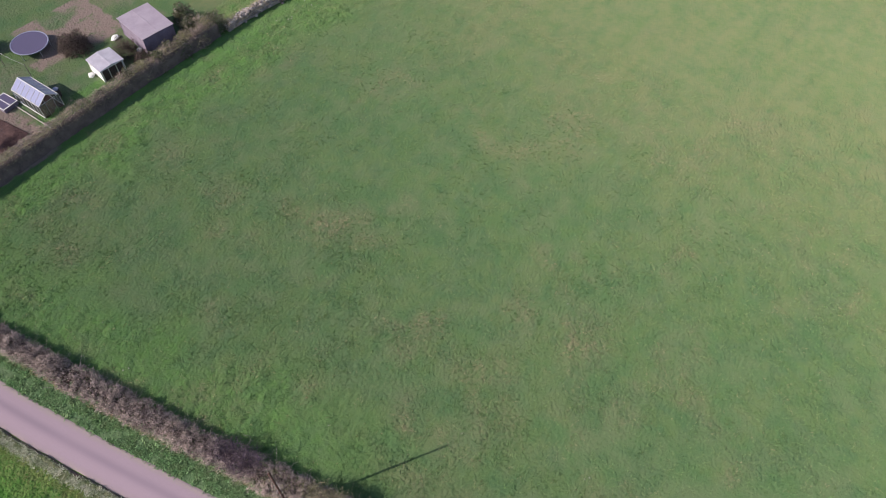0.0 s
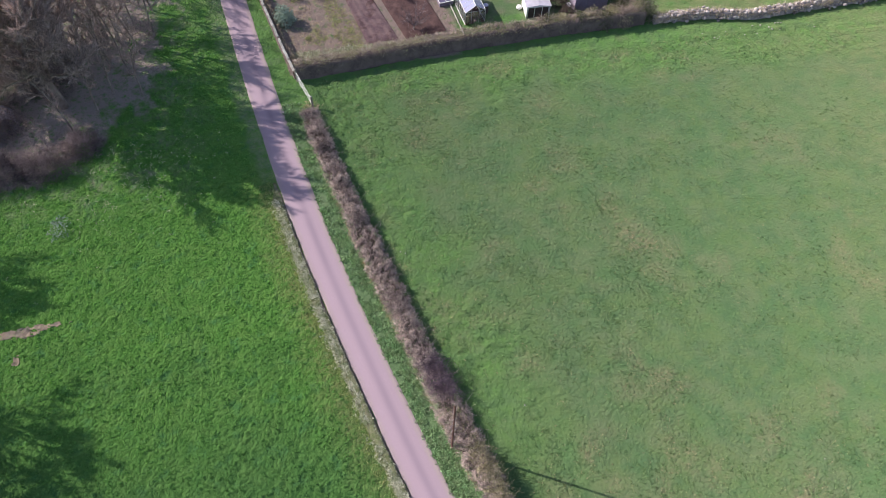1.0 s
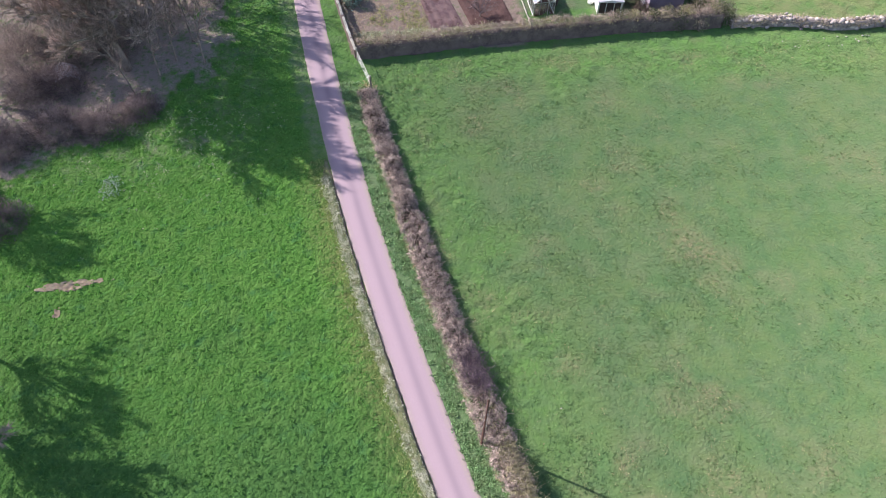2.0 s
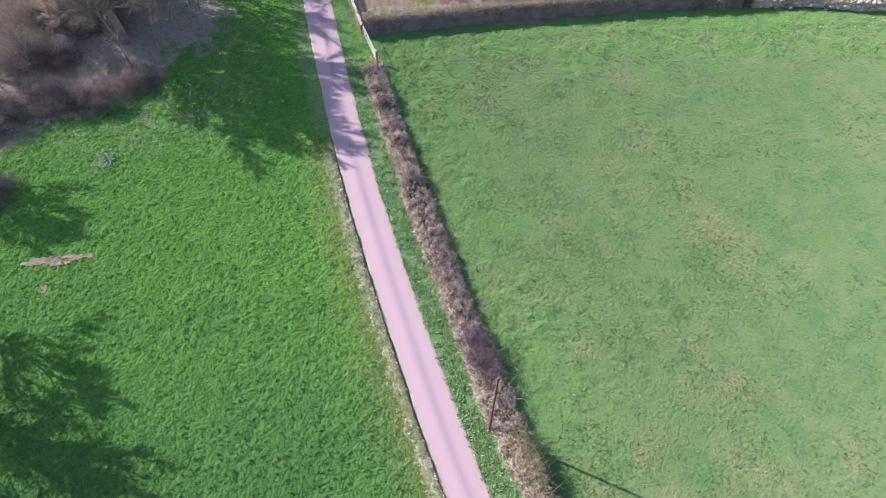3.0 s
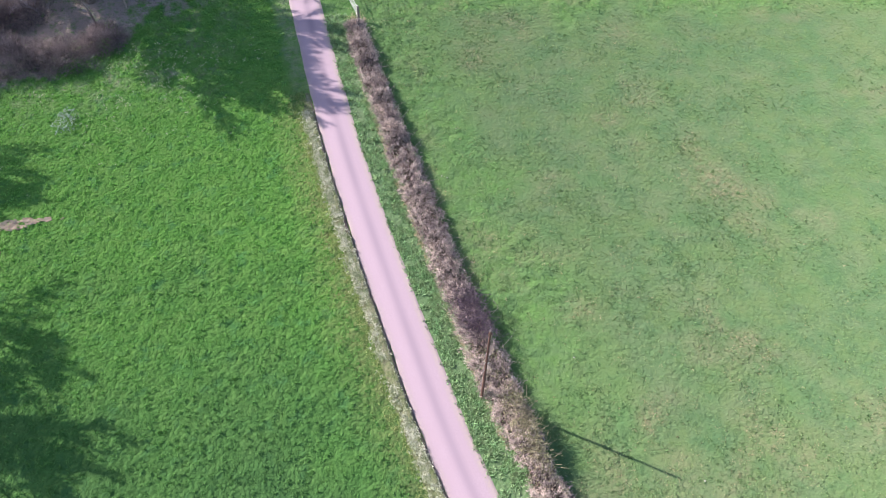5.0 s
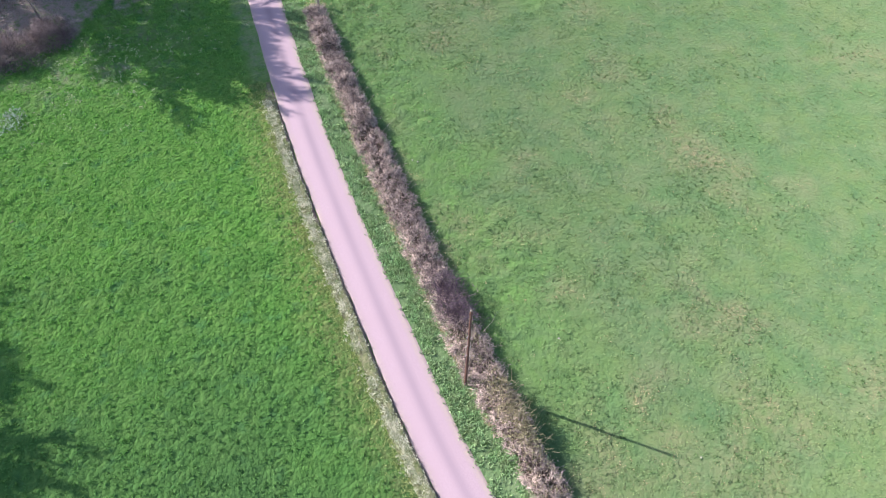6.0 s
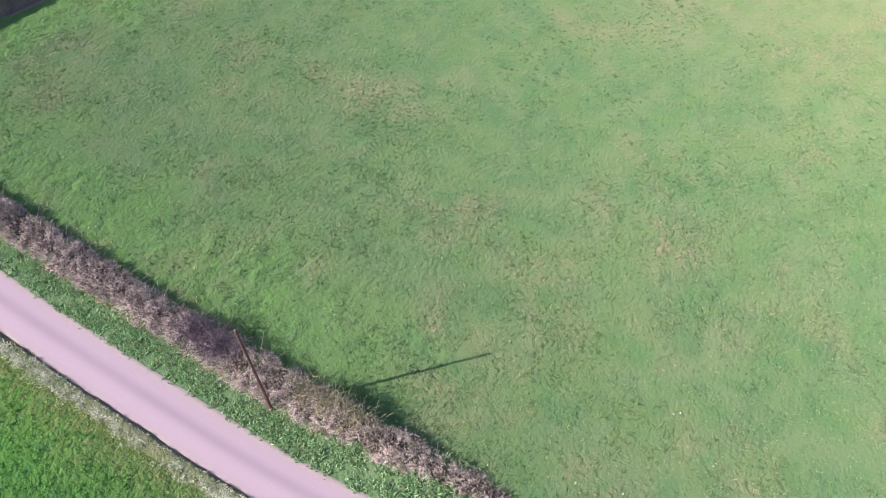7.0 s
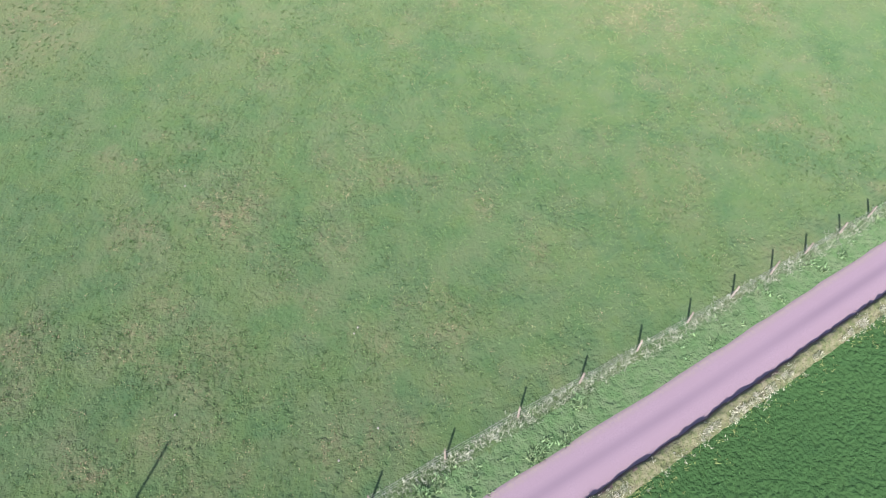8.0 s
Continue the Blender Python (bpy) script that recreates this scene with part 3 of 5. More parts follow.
def build_grass():
    rng = np.random.default_rng(11)
    x, y = scatter(rng, 95000, -8, 56, -38, 56)
    s = x - lane(y)
    keep = (s > 4.6) & ~((y > 53.5) & (x > -6))
    dens = field_noise(x, y, 1.6, 21) * 0.7 + field_noise(x, y, 0.5, 22) * 0.5
    keep &= dens > rng.uniform(0.2, 0.9, len(x))
    x, y = x[keep], y[keep]
    straw = worn(x, y) > rng.uniform(0.25, 0.9, len(x))
    grass("pasture_grass", "short grazed pasture grass in uneven tufts", (x[~straw], y[~straw]), 0.055, 0.026, 2.2, 5, M_GRASS_BLADE, 12, 0.07)
    grass("straw_grass", "dead straw-coloured grass in thin patches", (x[straw], y[straw]), 0.05, 0.022, 2.4, 5, M_STRAW, 13, 0.07)
    x, y = scatter(rng, 170000, -8, 50, -30, 54)
    s = x - lane(y)
    keep = (s > 4.9) & ~((y > 53.5) & (x > -6)) & (0.55 * tussocky(x, y) ** 1.5 > rng.uniform(0, 1, len(x)))
    x, y = x[keep], y[keep]
    pale = rng.uniform(0, 1, len(x)) < 0.12 + 0.55 * worn(x, y)
    grass("pasture_tussocks", "coarse darker tussocks dotted through the pasture", (x[~pale], y[~pale]), 0.055, 0.045, 2.3, 6, M_TUSSOCK, 18, 0.085)
    grass("straw_tussocks", "coarse straw-coloured tufts dotted through the pasture", (x[pale], y[pale]), 0.05, 0.03, 2.3, 5, M_STRAW, 24, 0.085)
    x, y = scatter(rng, 90000, -8, 46, -28, 54)
    s = x - lane(y)
    clump = field_noise(x, y, 3.4, 95) * 0.45 + field_noise(x, y, 0.8, 96) * 0.45 + 0.25 * worn(x, y) + 0.15 * clover(x, y)
    keep = (s > 5.0) & ~((y > 53.3) & (x > -6)) & (np.clip((clump - 0.44) * 1.7, 0, 0.6) * (1 - 0.6 * np.clip((x - 16) / 18, 0, 1)) > rng.uniform(0, 1, len(x)))
    grass("rank_tufts", "small rank dark green tufts left by grazing", (x[keep], y[keep]), 0.09, 0.034, 1.3, 6, M_RANK, 25, 0.05)
    x, y = scatter(rng, 42000, -45, 10, 4, 62)
    s = x - lane(y)
    keep = (s < -2.9) & (s > -34) & (litter(x, y) < 0.5) & (y < 62) & (domes(x, y, 0.42, 61) > rng.uniform(0.3, 0.8, len(x)))
    x, y = x[keep], y[keep]
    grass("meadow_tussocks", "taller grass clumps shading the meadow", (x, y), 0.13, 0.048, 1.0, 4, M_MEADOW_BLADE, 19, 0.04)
    x, y = scatter(rng, 42000, -45, 10, 4, 62)
    s = x - lane(y)
    keep = (s < -2.9) & (s > -34) & (litter(x, y) < 0.5)
    x, y = x[keep], y[keep]
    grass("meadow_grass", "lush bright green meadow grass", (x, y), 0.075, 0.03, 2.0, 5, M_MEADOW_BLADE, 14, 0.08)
    y = rng.uniform(-42, 4, 9000)
    y = y[rng.uniform(0, 1, len(y)) < np.clip((y + 22) / 26, 0.1, 1)]
    s = -2.9 - rng.uniform(0, 11, len(y))
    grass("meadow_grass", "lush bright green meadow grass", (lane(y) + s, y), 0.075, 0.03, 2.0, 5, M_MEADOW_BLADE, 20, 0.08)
    y = rng.uniform(-40, 51, 16000)
    s = 1.27 + 1.85 * rng.uniform(0, 1, len(y)) ** 0.85
    keep = field_noise(s, y, 0.42, 66) * 0.95 + field_noise(s, y, 1.7, 67) * 0.45 > rng.uniform(0.5, 0.95, len(y)) + 0.42 * np.clip((6 - y) / 8, 0, 1)
    y, s = y[keep], s[keep]
    grass("verge_growth", "rank green weeds on the lane's verge", (lane(y) + s, y), 0.16, 0.05, 1.5, 7, M_VERGE_BLADE, 15, 0.085)
    y = rng.uniform(-42, 42, 7000)
    y = y[rng.uniform(0, 1, len(y)) < np.clip((y + 12) / 14, 0.1, 1)]
    s = -1.75 - np.abs(rng.normal(0, 0.6, len(y)))
    grass("yellowed_grass", "yellowed rough grass behind the bank", (lane(y) + s, y), 0.09, 0.028, 2.2, 5, M_YELLOW_BLADE, 16, 0.06)
    y = rng.uniform(14, 49, 1500)
    s = 2.95 + rng.normal(0, 0.10, len(y))
    grass("hedge_foot_grass", "pale dead grass along the foot of a hedge", (lane(y) + s, y), 0.16, 0.02, 1.4, 5, M_STRAW, 21, 0.06)
    x, y = rng.normal(-4.0, 0.45, 260), rng.normal(49.9, 0.6, 260)
    keep = (x - lane(y) > 2.0)
    grass("gateway_grass", "trodden straw-coloured grass beside a gate", (x[keep], y[keep]), 0.10, 0.022, 2.2, 5, M_STRAW, 23, 0.08)
    y = rng.uniform(-45, 4.5, 2300)
    s = fence_side(y) - 0.2 + rng.normal(0, 0.2, len(y))
    grass("fence_grass", "pale dead grass under a wire fence", (lane(y) + s, y), 0.12, 0.02, 2.2, 6, M_WISP, 17, 0.06)


build_grass()


def build_bank():
    """The low bank along the lane's west side: an earthy side to the lane, pale dead grass on top."""
    t = spaced([(-60, 42, 0.25)])
    prof = np.array([-2.25, -1.95, -1.75, -1.58, -1.44, -1.31])
    high = np.array([0.0, 0.13, 0.24, 0.25, 0.17, 0.0])
    S, T = np.meshgrid(prof, t)
    wob = (field_noise(S, T, 0.3, 31) - 0.5)
    fade = np.clip((42 - T) / 4, 0.15, 1)
    X = lane(T) + S + wob * 0.1 + 0.30 * np.clip((2 - T) / 16, 0, 1)
    Z = (high + wob * 0.12 * (high > 0.1)) * fade * (1 + 0.5 * np.clip((2 - T) / 12, 0, 1)) - 0.02
    w = len(prof)
    i = (np.arange(len(t) - 1)[:, None] * w + np.arange(w - 1)[None]).ravel()
    bank = thing("bank", "low earth bank topped with pale dead grass", "bank", kind="structure")
    me = mesh_of("turf", np.stack([X, T, Z], 2).reshape(-1, 3), np.stack([i, i + 1, i + 1 + w, i + w], 1))
    me.materials.append(M_BANK)
    me.materials.append(M_EARTH)
    side = np.zeros((len(t) - 1, w - 1), int)
    side[:, -1] = 1
    side[:, -2] = field_noise(t[:-1], 0 * t[:-1], 0.7, 36) > 0.72
    me.polygons.foreach_set("material_index", side.ravel())
    part("turf", me, None, bank)
    rng = np.random.default_rng(32)
    y = rng.uniform(-50, 40, 25000)
    s = rng.normal(-1.82, 0.24, len(y))
    keep = (field_noise(s, y, 0.45, 34) * 0.7 + field_noise(s, y, 1.9, 35) * 0.6 > rng.uniform(0.3, 1.0, len(y)) + 0.25 * np.clip((4 - y) / 8, 0, 1)) & (s < -1.5)
    y, s = y[keep], s[keep]
    v, f = blades(lane(y) + s + 0.16 * np.clip((2 - y) / 16, 0, 1), y, 0.21 * np.clip((42 - y) / 4, 0.15, 1) * (1 + 0.5 * np.clip((2 - y) / 12, 0, 1)), 0.06, 0.026, 2.8, 5, rng, 0.06)
    tagged(part("grass_top", mesh_of("grass_top", v, f), M_PALE, bank, "pale dead grass"), kind="stuff")


build_bank()


def build_hedge():
    rng = np.random.default_rng(41)
    hedge = thing("hedge", "bare brown trimmed hedgerow of tangled twigs", "hedge")

    def shape(n, lo, hi):
        y = rng.uniform(6.0, 49.6, n)
        y = np.where(rng.uniform(0, 1, n) > (y - 4.5) / 7.0, rng.uniform(11.0, 49.6, n), y)
        wide = (0.92 - 0.22 * np.clip((y - 36) / 12, 0, 1) - 0.55 * np.clip((11 - y) / 4, 0, 1)) * (0.55 + 0.36 * field_noise(y, y * 0, 1.0, 42) + 0.26 * field_noise(y, y * 0, 0.45, 45) + 0.30 * field_noise(y, y * 0, 2.6, 47))
        tall = (0.66 + 0.42 * np.exp(-((y - 13) / 5) ** 2) + 0.62 * (field_noise(y, y * 0 + 3, 0.7, 43) - 0.5) + 0.75 * (field_noise(y, y * 0 + 6, 2.2, 44) - 0.5)) * (1 - 0.78 * np.clip((11.5 - y) / 4, 0, 1) * (0.75 + 0.5 * field_noise(y, y * 0, 0.7, 46)))
        a = rng.uniform(0, math.pi, n)
        r = np.sqrt(rng.uniform(lo, hi, n))
        side = np.cos(a) * r
        up = np.abs(np.sin(a)) ** 0.6 * r
        mid = 3.85 - 0.35 * np.clip((y - 38) / 8, 0, 1)
        return y, lane(y) + mid + side * wide, 0.10 + up * tall, side, up

    y, x, z, side, up = shape(2700, 0.4, 1.0)
    k = 20
    d0 = np.stack([side * 0.8 + rng.normal(0, 0.45, len(y)), rng.normal(0, 0.6, len(y)), 0.35 + up * 0.6], 1)
    c = np.repeat(np.stack([x, y, z], 1), k, 0)
    d = np.repeat(d0, k, 0) + rng.normal(0, 0.8, (len(c), 3))
    d /= np.linalg.norm(d, axis=1, keepdims=True)
    p0 = c + rng.normal(0, 0.11, c.shape)
    p1 = p0 + d * rng.uniform(0.10, 0.34, (len(c), 1))
    for p in (p0, p1):
        p[:, 2] = np.maximum(p[:, 2], 0.04)
    v, f = spikes(p0, p1, 0.016)
    tagged(part("twig_tangle", mesh_of("twig_tangle", v, f), M_TWIG, hedge, "fine brown twigs"), kind="stuff")
    y, x, z, side, up = shape(500, 0.6, 1.0)
    p0 = np.stack([x, y, z], 1)
    d = np.stack([side * 0.7 + rng.normal(0, 0.35, len(y)), rng.normal(0, 0.5, len(y)), 0.25 + up * 0.5], 1)
    p1 = p0 + d * rng.uniform(0.35, 0.75, (len(y), 1))
    p2 = p1 + (d + rng.normal(0, 0.4, d.shape)) * 0.25
    v, f = sticks(np.concatenate([p0, p1]), np.concatenate([p1, p2]), np.repeat([0.009, 0.007], len(y)), np.repeat([0.007, 0.003], len(y)))
    tagged(part("straggling_growth", mesh_of("straggling_growth", v, f), M_TWIG, hedge, "long straggling shoots"), kind="stuff")
    c = np.repeat(np.array([[21.0, 0.3], [21.8, 0.15], [22.8, 0.3]]), 380, 0) + rng.normal(0, 0.48, (1140, 2))
    p0 = np.stack([lane(c[:, 0]) + 3.85 + c[:, 1], c[:, 0], rng.uniform(0.75, 1.3, len(c))], 1)
    d = np.stack([rng.normal(0, 0.7, len(c)), rng.normal(0, 0.7, len(c)), rng.uniform(-0.1, 0.8, len(c))], 1)
    v, f = sticks(p0, p0 + d * 0.35, 0.014, 0.006)
    tagged(part("bramble_clump", mesh_of("bramble_clump", v, f), M_PURPLE, hedge, "dark purple bramble stems"), kind="stuff")
    c = np.repeat(np.array([[16.0, 0.35, 1.15], [15.2, 0.2, 1.25], [14.4, 0.3, 1.25], [13.4, 0.2, 1.1]]), 220, 0) + rng.normal(0, 0.38, (880, 3)) * np.array([1, 1, 0.5])
    p0 = np.stack([lane(c[:, 0]) + 3.85 + c[:, 1], c[:, 0], c[:, 2]], 1)
    d = np.stack([rng.normal(0, 0.5, len(c)), rng.normal(0, 0.5, len(c)), rng.uniform(0.2, 1.0, len(c))], 1)
    v, f = sticks(p0, p0 + d * 0.5, 0.013, 0.006)
    tagged(part("olive_growth", mesh_of("olive_growth", v, f), M_OLIVE, hedge, "pale olive new shoots"), kind="stuff")
    y, x, z, side, up = shape(9000, 0.5, 1.1)
    p = np.stack([x, y, z], 1) + rng.normal(0, 0.05, (len(y), 3))
    p[:, 2] = np.maximum(p[:, 2], 0.05)
    v, f = leaves(p, 0.035, rng)
    tagged(part("dead_leaves", mesh_of("dead_leaves", v, f), M_DEADLEAF, hedge, "withered brown leaves"), kind="stuff")
    y = rng.uniform(8, 49.5, 2600)
    y = y[field_noise(y, y * 0, 1.3, 48) * 0.6 + field_noise(y, y * 0, 0.4, 49) * 0.5 > rng.uniform(0.3, 0.8, len(y))]
    west = rng.uniform(0, 1, len(y)) < 0.6
    out = np.where(west, -0.62, 0.62) + rng.normal(0, 0.16, len(y))
    mid = 3.85 - 0.35 * np.clip((y - 38) / 8, 0, 1)
    v, f = blades(lane(y) + mid + out, y, 0.1 + 0.25 * rng.uniform(0, 1, len(y)), 0.22, 0.035, 1.2, 6, rng, 0.08)
    tagged(part("green_growth", mesh_of("green_growth", v, f), M_VERGE_BLADE, hedge, "rank green weeds pushing through the foot"), kind="stuff")
    # Inner stems coloured dark so the gaps between twigs look shaded.
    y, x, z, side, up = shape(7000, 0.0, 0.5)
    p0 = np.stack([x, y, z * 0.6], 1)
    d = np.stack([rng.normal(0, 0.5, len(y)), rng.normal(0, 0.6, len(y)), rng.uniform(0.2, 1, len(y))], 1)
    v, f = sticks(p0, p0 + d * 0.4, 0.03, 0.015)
    tagged(part("stem_core", mesh_of("stem_core", v, f), M_TWIG_DARK, hedge, "inner stems coloured dark like shaded gaps"), kind="stuff")
    y = rng.uniform(7, 20, 900)
    y = np.concatenate([y, rng.normal(14.4, 1.2, 450)])
    a = rng.uniform(0.6, 2.6, len(y))
    p = np.stack([lane(y) + 3.85 + np.cos(a) * 0.8, y, 0.25 + np.sin(a) * 1.45], 1) + rng.normal(0, 0.12, (len(y), 3))
    v, f = leaves(p, 0.05, rng)
    tagged(part("foliage", mesh_of("foliage", v, f), M_IVY, hedge, "sparse yellow-green leaves"), kind="stuff")


build_hedge()


# ---- trees ----
def branch_points(rng, base, way, length, radius, bend, steps):
    pts, p, d = [Vector(base)], Vector(base), Vector(way).normalized()
    for _ in range(steps):
        d = (d + Vector(rng.normal(0, bend, 3)) + Vector((0, 0, 0.03))).normalized()
        p = p + d * (length / steps)
        pts.append(p.copy())
    return pts


def grow(rng, base, way, length, steps, bend, lift):
    """Branches that start at an array of points and bend a little upwards: their points, step by step."""
    d = way / np.linalg.norm(way, axis=1, keepdims=True)
    pts = [base]
    for _ in range(steps):
        d = d + rng.normal(0, bend, d.shape) + np.array([0, 0, lift])
        d /= np.linalg.norm(d, axis=1, keepdims=True)
        pts.append(pts[-1] + d * (length / steps)[:, None])
    return np.stack(pts, 1)


def fork(rng, pts, count, lo, out, up):
    """Starting points, directions and parameters of count side shoots on each branch."""
    n, k, _ = pts.shape
    u = (lo + (1 - lo) * (np.arange(count)[None] + rng.uniform(0, 1, (n, count))) / count).ravel()
    j = np.repeat(np.arange(n), count)
    x = u * (k - 1)
    i = np.minimum(x.astype(int), k - 2)
    a, b = pts[j, i], pts[j, i + 1]
    d = (b - a) / np.linalg.norm(b - a, axis=1, keepdims=True)
    side = np.cross(d, rng.normal(size=d.shape))
    side /= np.linalg.norm(side, axis=1, keepdims=True) + 1e-9
    return a + (b - a) * (x - i)[:, None], d + side * out + np.array([0, 0, up]), u, j


def runs(pts, r0, r1):
    """Tapered sticks along each branch."""
    k = pts.shape[1] - 1
    w = r0 + (r1 - r0) * np.arange(k + 1) / k
    v, f = [], []
    for i in range(k):
        a, b = sticks(pts[:, i], pts[:, i + 1], w[i], w[i + 1])
        f.append(b + sum(len(q) for q in v))
        v.append(a)
    return np.concatenate(v), np.concatenate(f)


def joined(name, pieces):
    v, f, n = [], [], 0
    for a, b in pieces:
        v.append(a)
        f.append(b + n)
        n += len(a)
    return mesh_of(name, np.concatenate(v), np.concatenate(f))


def build_tree(name, label, at, tall, spread, seed, limbs=18, forks=(9, 7, 14), trunk_r=0.32, low=0.2, twig=0.012, lean=(0.0, 0.0)):
    """A leafless tree: trunk, rising limbs, branches, shoots and fine twigs, each level forking from the last."""
    rng = np.random.default_rng(seed)
    tree = thing(name, label, "tree", at)
    trunk = branch_points(rng, (0, 0, -0.1), (lean[0] + rng.normal(0, 0.03), lean[1] + rng.normal(0, 0.03), 1), tall * 0.82, trunk_r, 0.05, 8)
    bm = bmesh.new()
    for i in range(8):
        rod(trunk[i], trunk[i + 1], trunk_r * (1 - 0.1 * i), trunk_r * (0.9 - 0.1 * i), 8, bm)
    part("trunk", bm, M_BARK, tree, "grey-brown trunk")
    tp = np.array([tuple(p) for p in trunk])
    u = (np.arange(limbs) + 0.5) / limbs
    h = (low + (0.95 - low) * u) * 8
    i = np.minimum(h.astype(int), 7)
    base = tp[i] + (tp[i + 1] - tp[i]) * (h - i)[:, None]
    az = np.arange(limbs) * 2.4 + rng.uniform(-0.4, 0.4, limbs)
    el = np.radians(28 + 42 * u + rng.uniform(-8, 8, limbs))
    reach = spread * np.sin(math.pi * (0.36 + 0.50 * u)) * rng.uniform(0.8, 1.12, limbs)
    limb = grow(rng, base, np.stack([np.cos(az) * np.cos(el), np.sin(az) * np.cos(el), np.sin(el)], 1), np.minimum(reach / np.cos(el) * 0.85, np.maximum(1.0, (tall * 0.9 - base[:, 2]) / np.sin(el))), 6, 0.10, 0.035)
    for k in range(limbs):
        bm = bmesh.new()
        for q in range(6):
            r = trunk_r * 0.44 * (1 - 0.35 * u[k])
            rod(limb[k, q], limb[k, q + 1], r * (1 - 0.14 * q), r * (0.86 - 0.14 * q), 6, bm)
        part("limb", bm, M_BARK, tree)
    b, d, w, j = fork(rng, limb, forks[0], 0.18, 0.75, 0.25)
    size = np.linalg.norm(limb[:, -1] - limb[:, 0], axis=1)[j]
    branch = grow(rng, b, d, size * (0.52 - 0.26 * w) * rng.uniform(0.7, 1.25, len(b)), 4, 0.11, 0.05)
    b, d, w, j = fork(rng, branch, forks[1], 0.22, 0.7, 0.25)
    shoot = grow(rng, b, d, (1.5 - 0.6 * w) * rng.uniform(0.6, 1.2, len(b)) * spread / 6.5, 2, 0.10, 0.06)
    tagged(part("branchwork", joined("branchwork", [runs(branch, 0.055, 0.022), runs(shoot, 0.021, 0.009)]), M_BRANCH, tree), kind="stuff")
    b, d, w, j = fork(rng, shoot, forks[2], 0.05, 0.65, 0.2)
    d /= np.linalg.norm(d, axis=1, keepdims=True)
    v, f = spikes(b, b + d * rng.uniform(0.25, 0.75, (len(b), 1)), twig)
    tagged(part("crown", mesh_of("crown", v, f), M_BRANCH, tree, "crown of fine bare twigs"), kind="stuff")
    return tree


BARE = "tall leafless tree with a dense grey-brown twiggy crown"
TREES = [build_tree("tree", BARE, (-25.9, 54.1, 0), 14.6, 7.3, 51, 24, (10, 9, 24), 0.40, 0.33, 0.026, (-0.02, -0.02)),
         build_tree("tree", BARE, (-22.8, 63.0, 0), 12.2, 5.2, 52, 13, (8, 6, 9), 0.26, 0.25, 0.014)]
# The tree at (-44, 54) is out of view, added to shade the brambles.
for (x, y, turn, k) in ((-37.5, 62.5, 70, 0), (-31, 63.5, 210, 1), (-31, 71, 140, 1), (-23.5, 74, 30, 1), (-44, 54, 20, 1), (-24, 86, 60, 1), (-33, 84, 100, 1)):
    copy_thing(TREES[k], pose(x, y, 0, 0, 0, turn))
SAPLING = build_tree("sapling", "slender upright leafless sapling at the wood's edge", (-21.6, 55.0, 0), 9.6, 1.7, 59, 9, (5, 4, 5), 0.09, 0.3, 0.012)
tagged(SAPLING, group="saplings")
for i, (x, y) in enumerate(((-23.4, 57.0), (-20.4, 57.6), (-22.2, 59.0), (-19.4, 60.2), (-24.6, 59.4), (-21.2, 61.6), (-19.0, 54.6), (-22.9, 53.2), (-18.2, 62.6), (-20.2, 64.4), (-24.8, 50.9), (-18.6, 66.6))):
    copy_thing(SAPLING, pose(x, y, 0, 0, 0, 47 * i + 20))
OPEN = "slender leafless tree with an uneven open crown"
build_tree("tree", OPEN, (-39.2, 39.6, 0), 10.0, 4.6, 55, 12, (7, 7, 16), 0.22, 0.3, 0.016)
build_tree("tree", OPEN, (-34.6, 27.6, 0), 10.5, 4.2, 56, 9, (6, 7, 14), 0.20, 0.35, 0.021, (0.08, -0.12))
build_tree("tree", OPEN, (-33.0, 21.8, 0), 9.8, 4.4, 57, 11, (7, 7, 15), 0.20, 0.3, 0.024)
build_tree("tree", OPEN, (-28.2, 19.2, 0), 8.8, 3.7, 58, 9, (6, 6, 13), 0.16, 0.35, 0.024)


build_tree("garden_tree", "slim leafless tree behind the garden hedge", (-4.3, 73.4, 0), 10.5, 4.0, 53, 13, (8, 8, 18), 0.18, 0.25, 0.015)
build_tree("garden_tree", "slim leafless tree at the garden's roadside corner", (-7.9, 69.3, 0), 5.5, 2.0, 54, 8, (6, 5, 7), 0.10)


def build_bush(name, label, at, size, seed, twig_mat, n=2500, leaf_mat=None, leaf_n=0, leaf_size=0.05):
    """A rounded, uneven shrub of twigs, with leaves where it has them."""
    rng = np.random.default_rng(seed)
    bush = thing(name, label, "shrub", at)
    a = rng.normal(size=(n, 3))
    a[:, 2] = np.abs(a[:, 2])
    a /= np.linalg.norm(a, axis=1, keepdims=True)
    lump = 0.75 + 0.5 * field_noise(a[:, 0] * 3, a[:, 1] * 3 + a[:, 2] * 2, 1.0, seed)
    r = rng.uniform(0.2, 1, (n, 1)) ** 0.6 * lump[:, None]
    p0 = a * r * np.array(size)
    d = a * 0.6 + rng.normal(0, 0.5, (n, 3)) + np.array([0, 0, 0.3])
    p1 = p0 + d * rng.uniform(0.15, 0.45, (n, 1)) * min(size) * 0.5
    p1[:, 2] = np.maximum(p1[:, 2], 0)
    v, f = spikes(p0, p1, 0.014)
    tagged(part("twig_tangle", mesh_of("twig_tangle", v, f), twig_mat, bush), kind="stuff")
    if leaf_n:
        j = rng.integers(0, n, leaf_n)
        q = p0[j] + (p1 - p0)[j] * rng.uniform(0, 1.1, (leaf_n, 1)) + rng.normal(0, 0.04, (leaf_n, 3))
        q[:, 2] = np.maximum(q[:, 2], 0.02)
        v, f = leaves(q, leaf_size, rng)
        tagged(part("foliage", mesh_of("foliage", v, f), leaf_mat, bush), kind="stuff")
    return bush


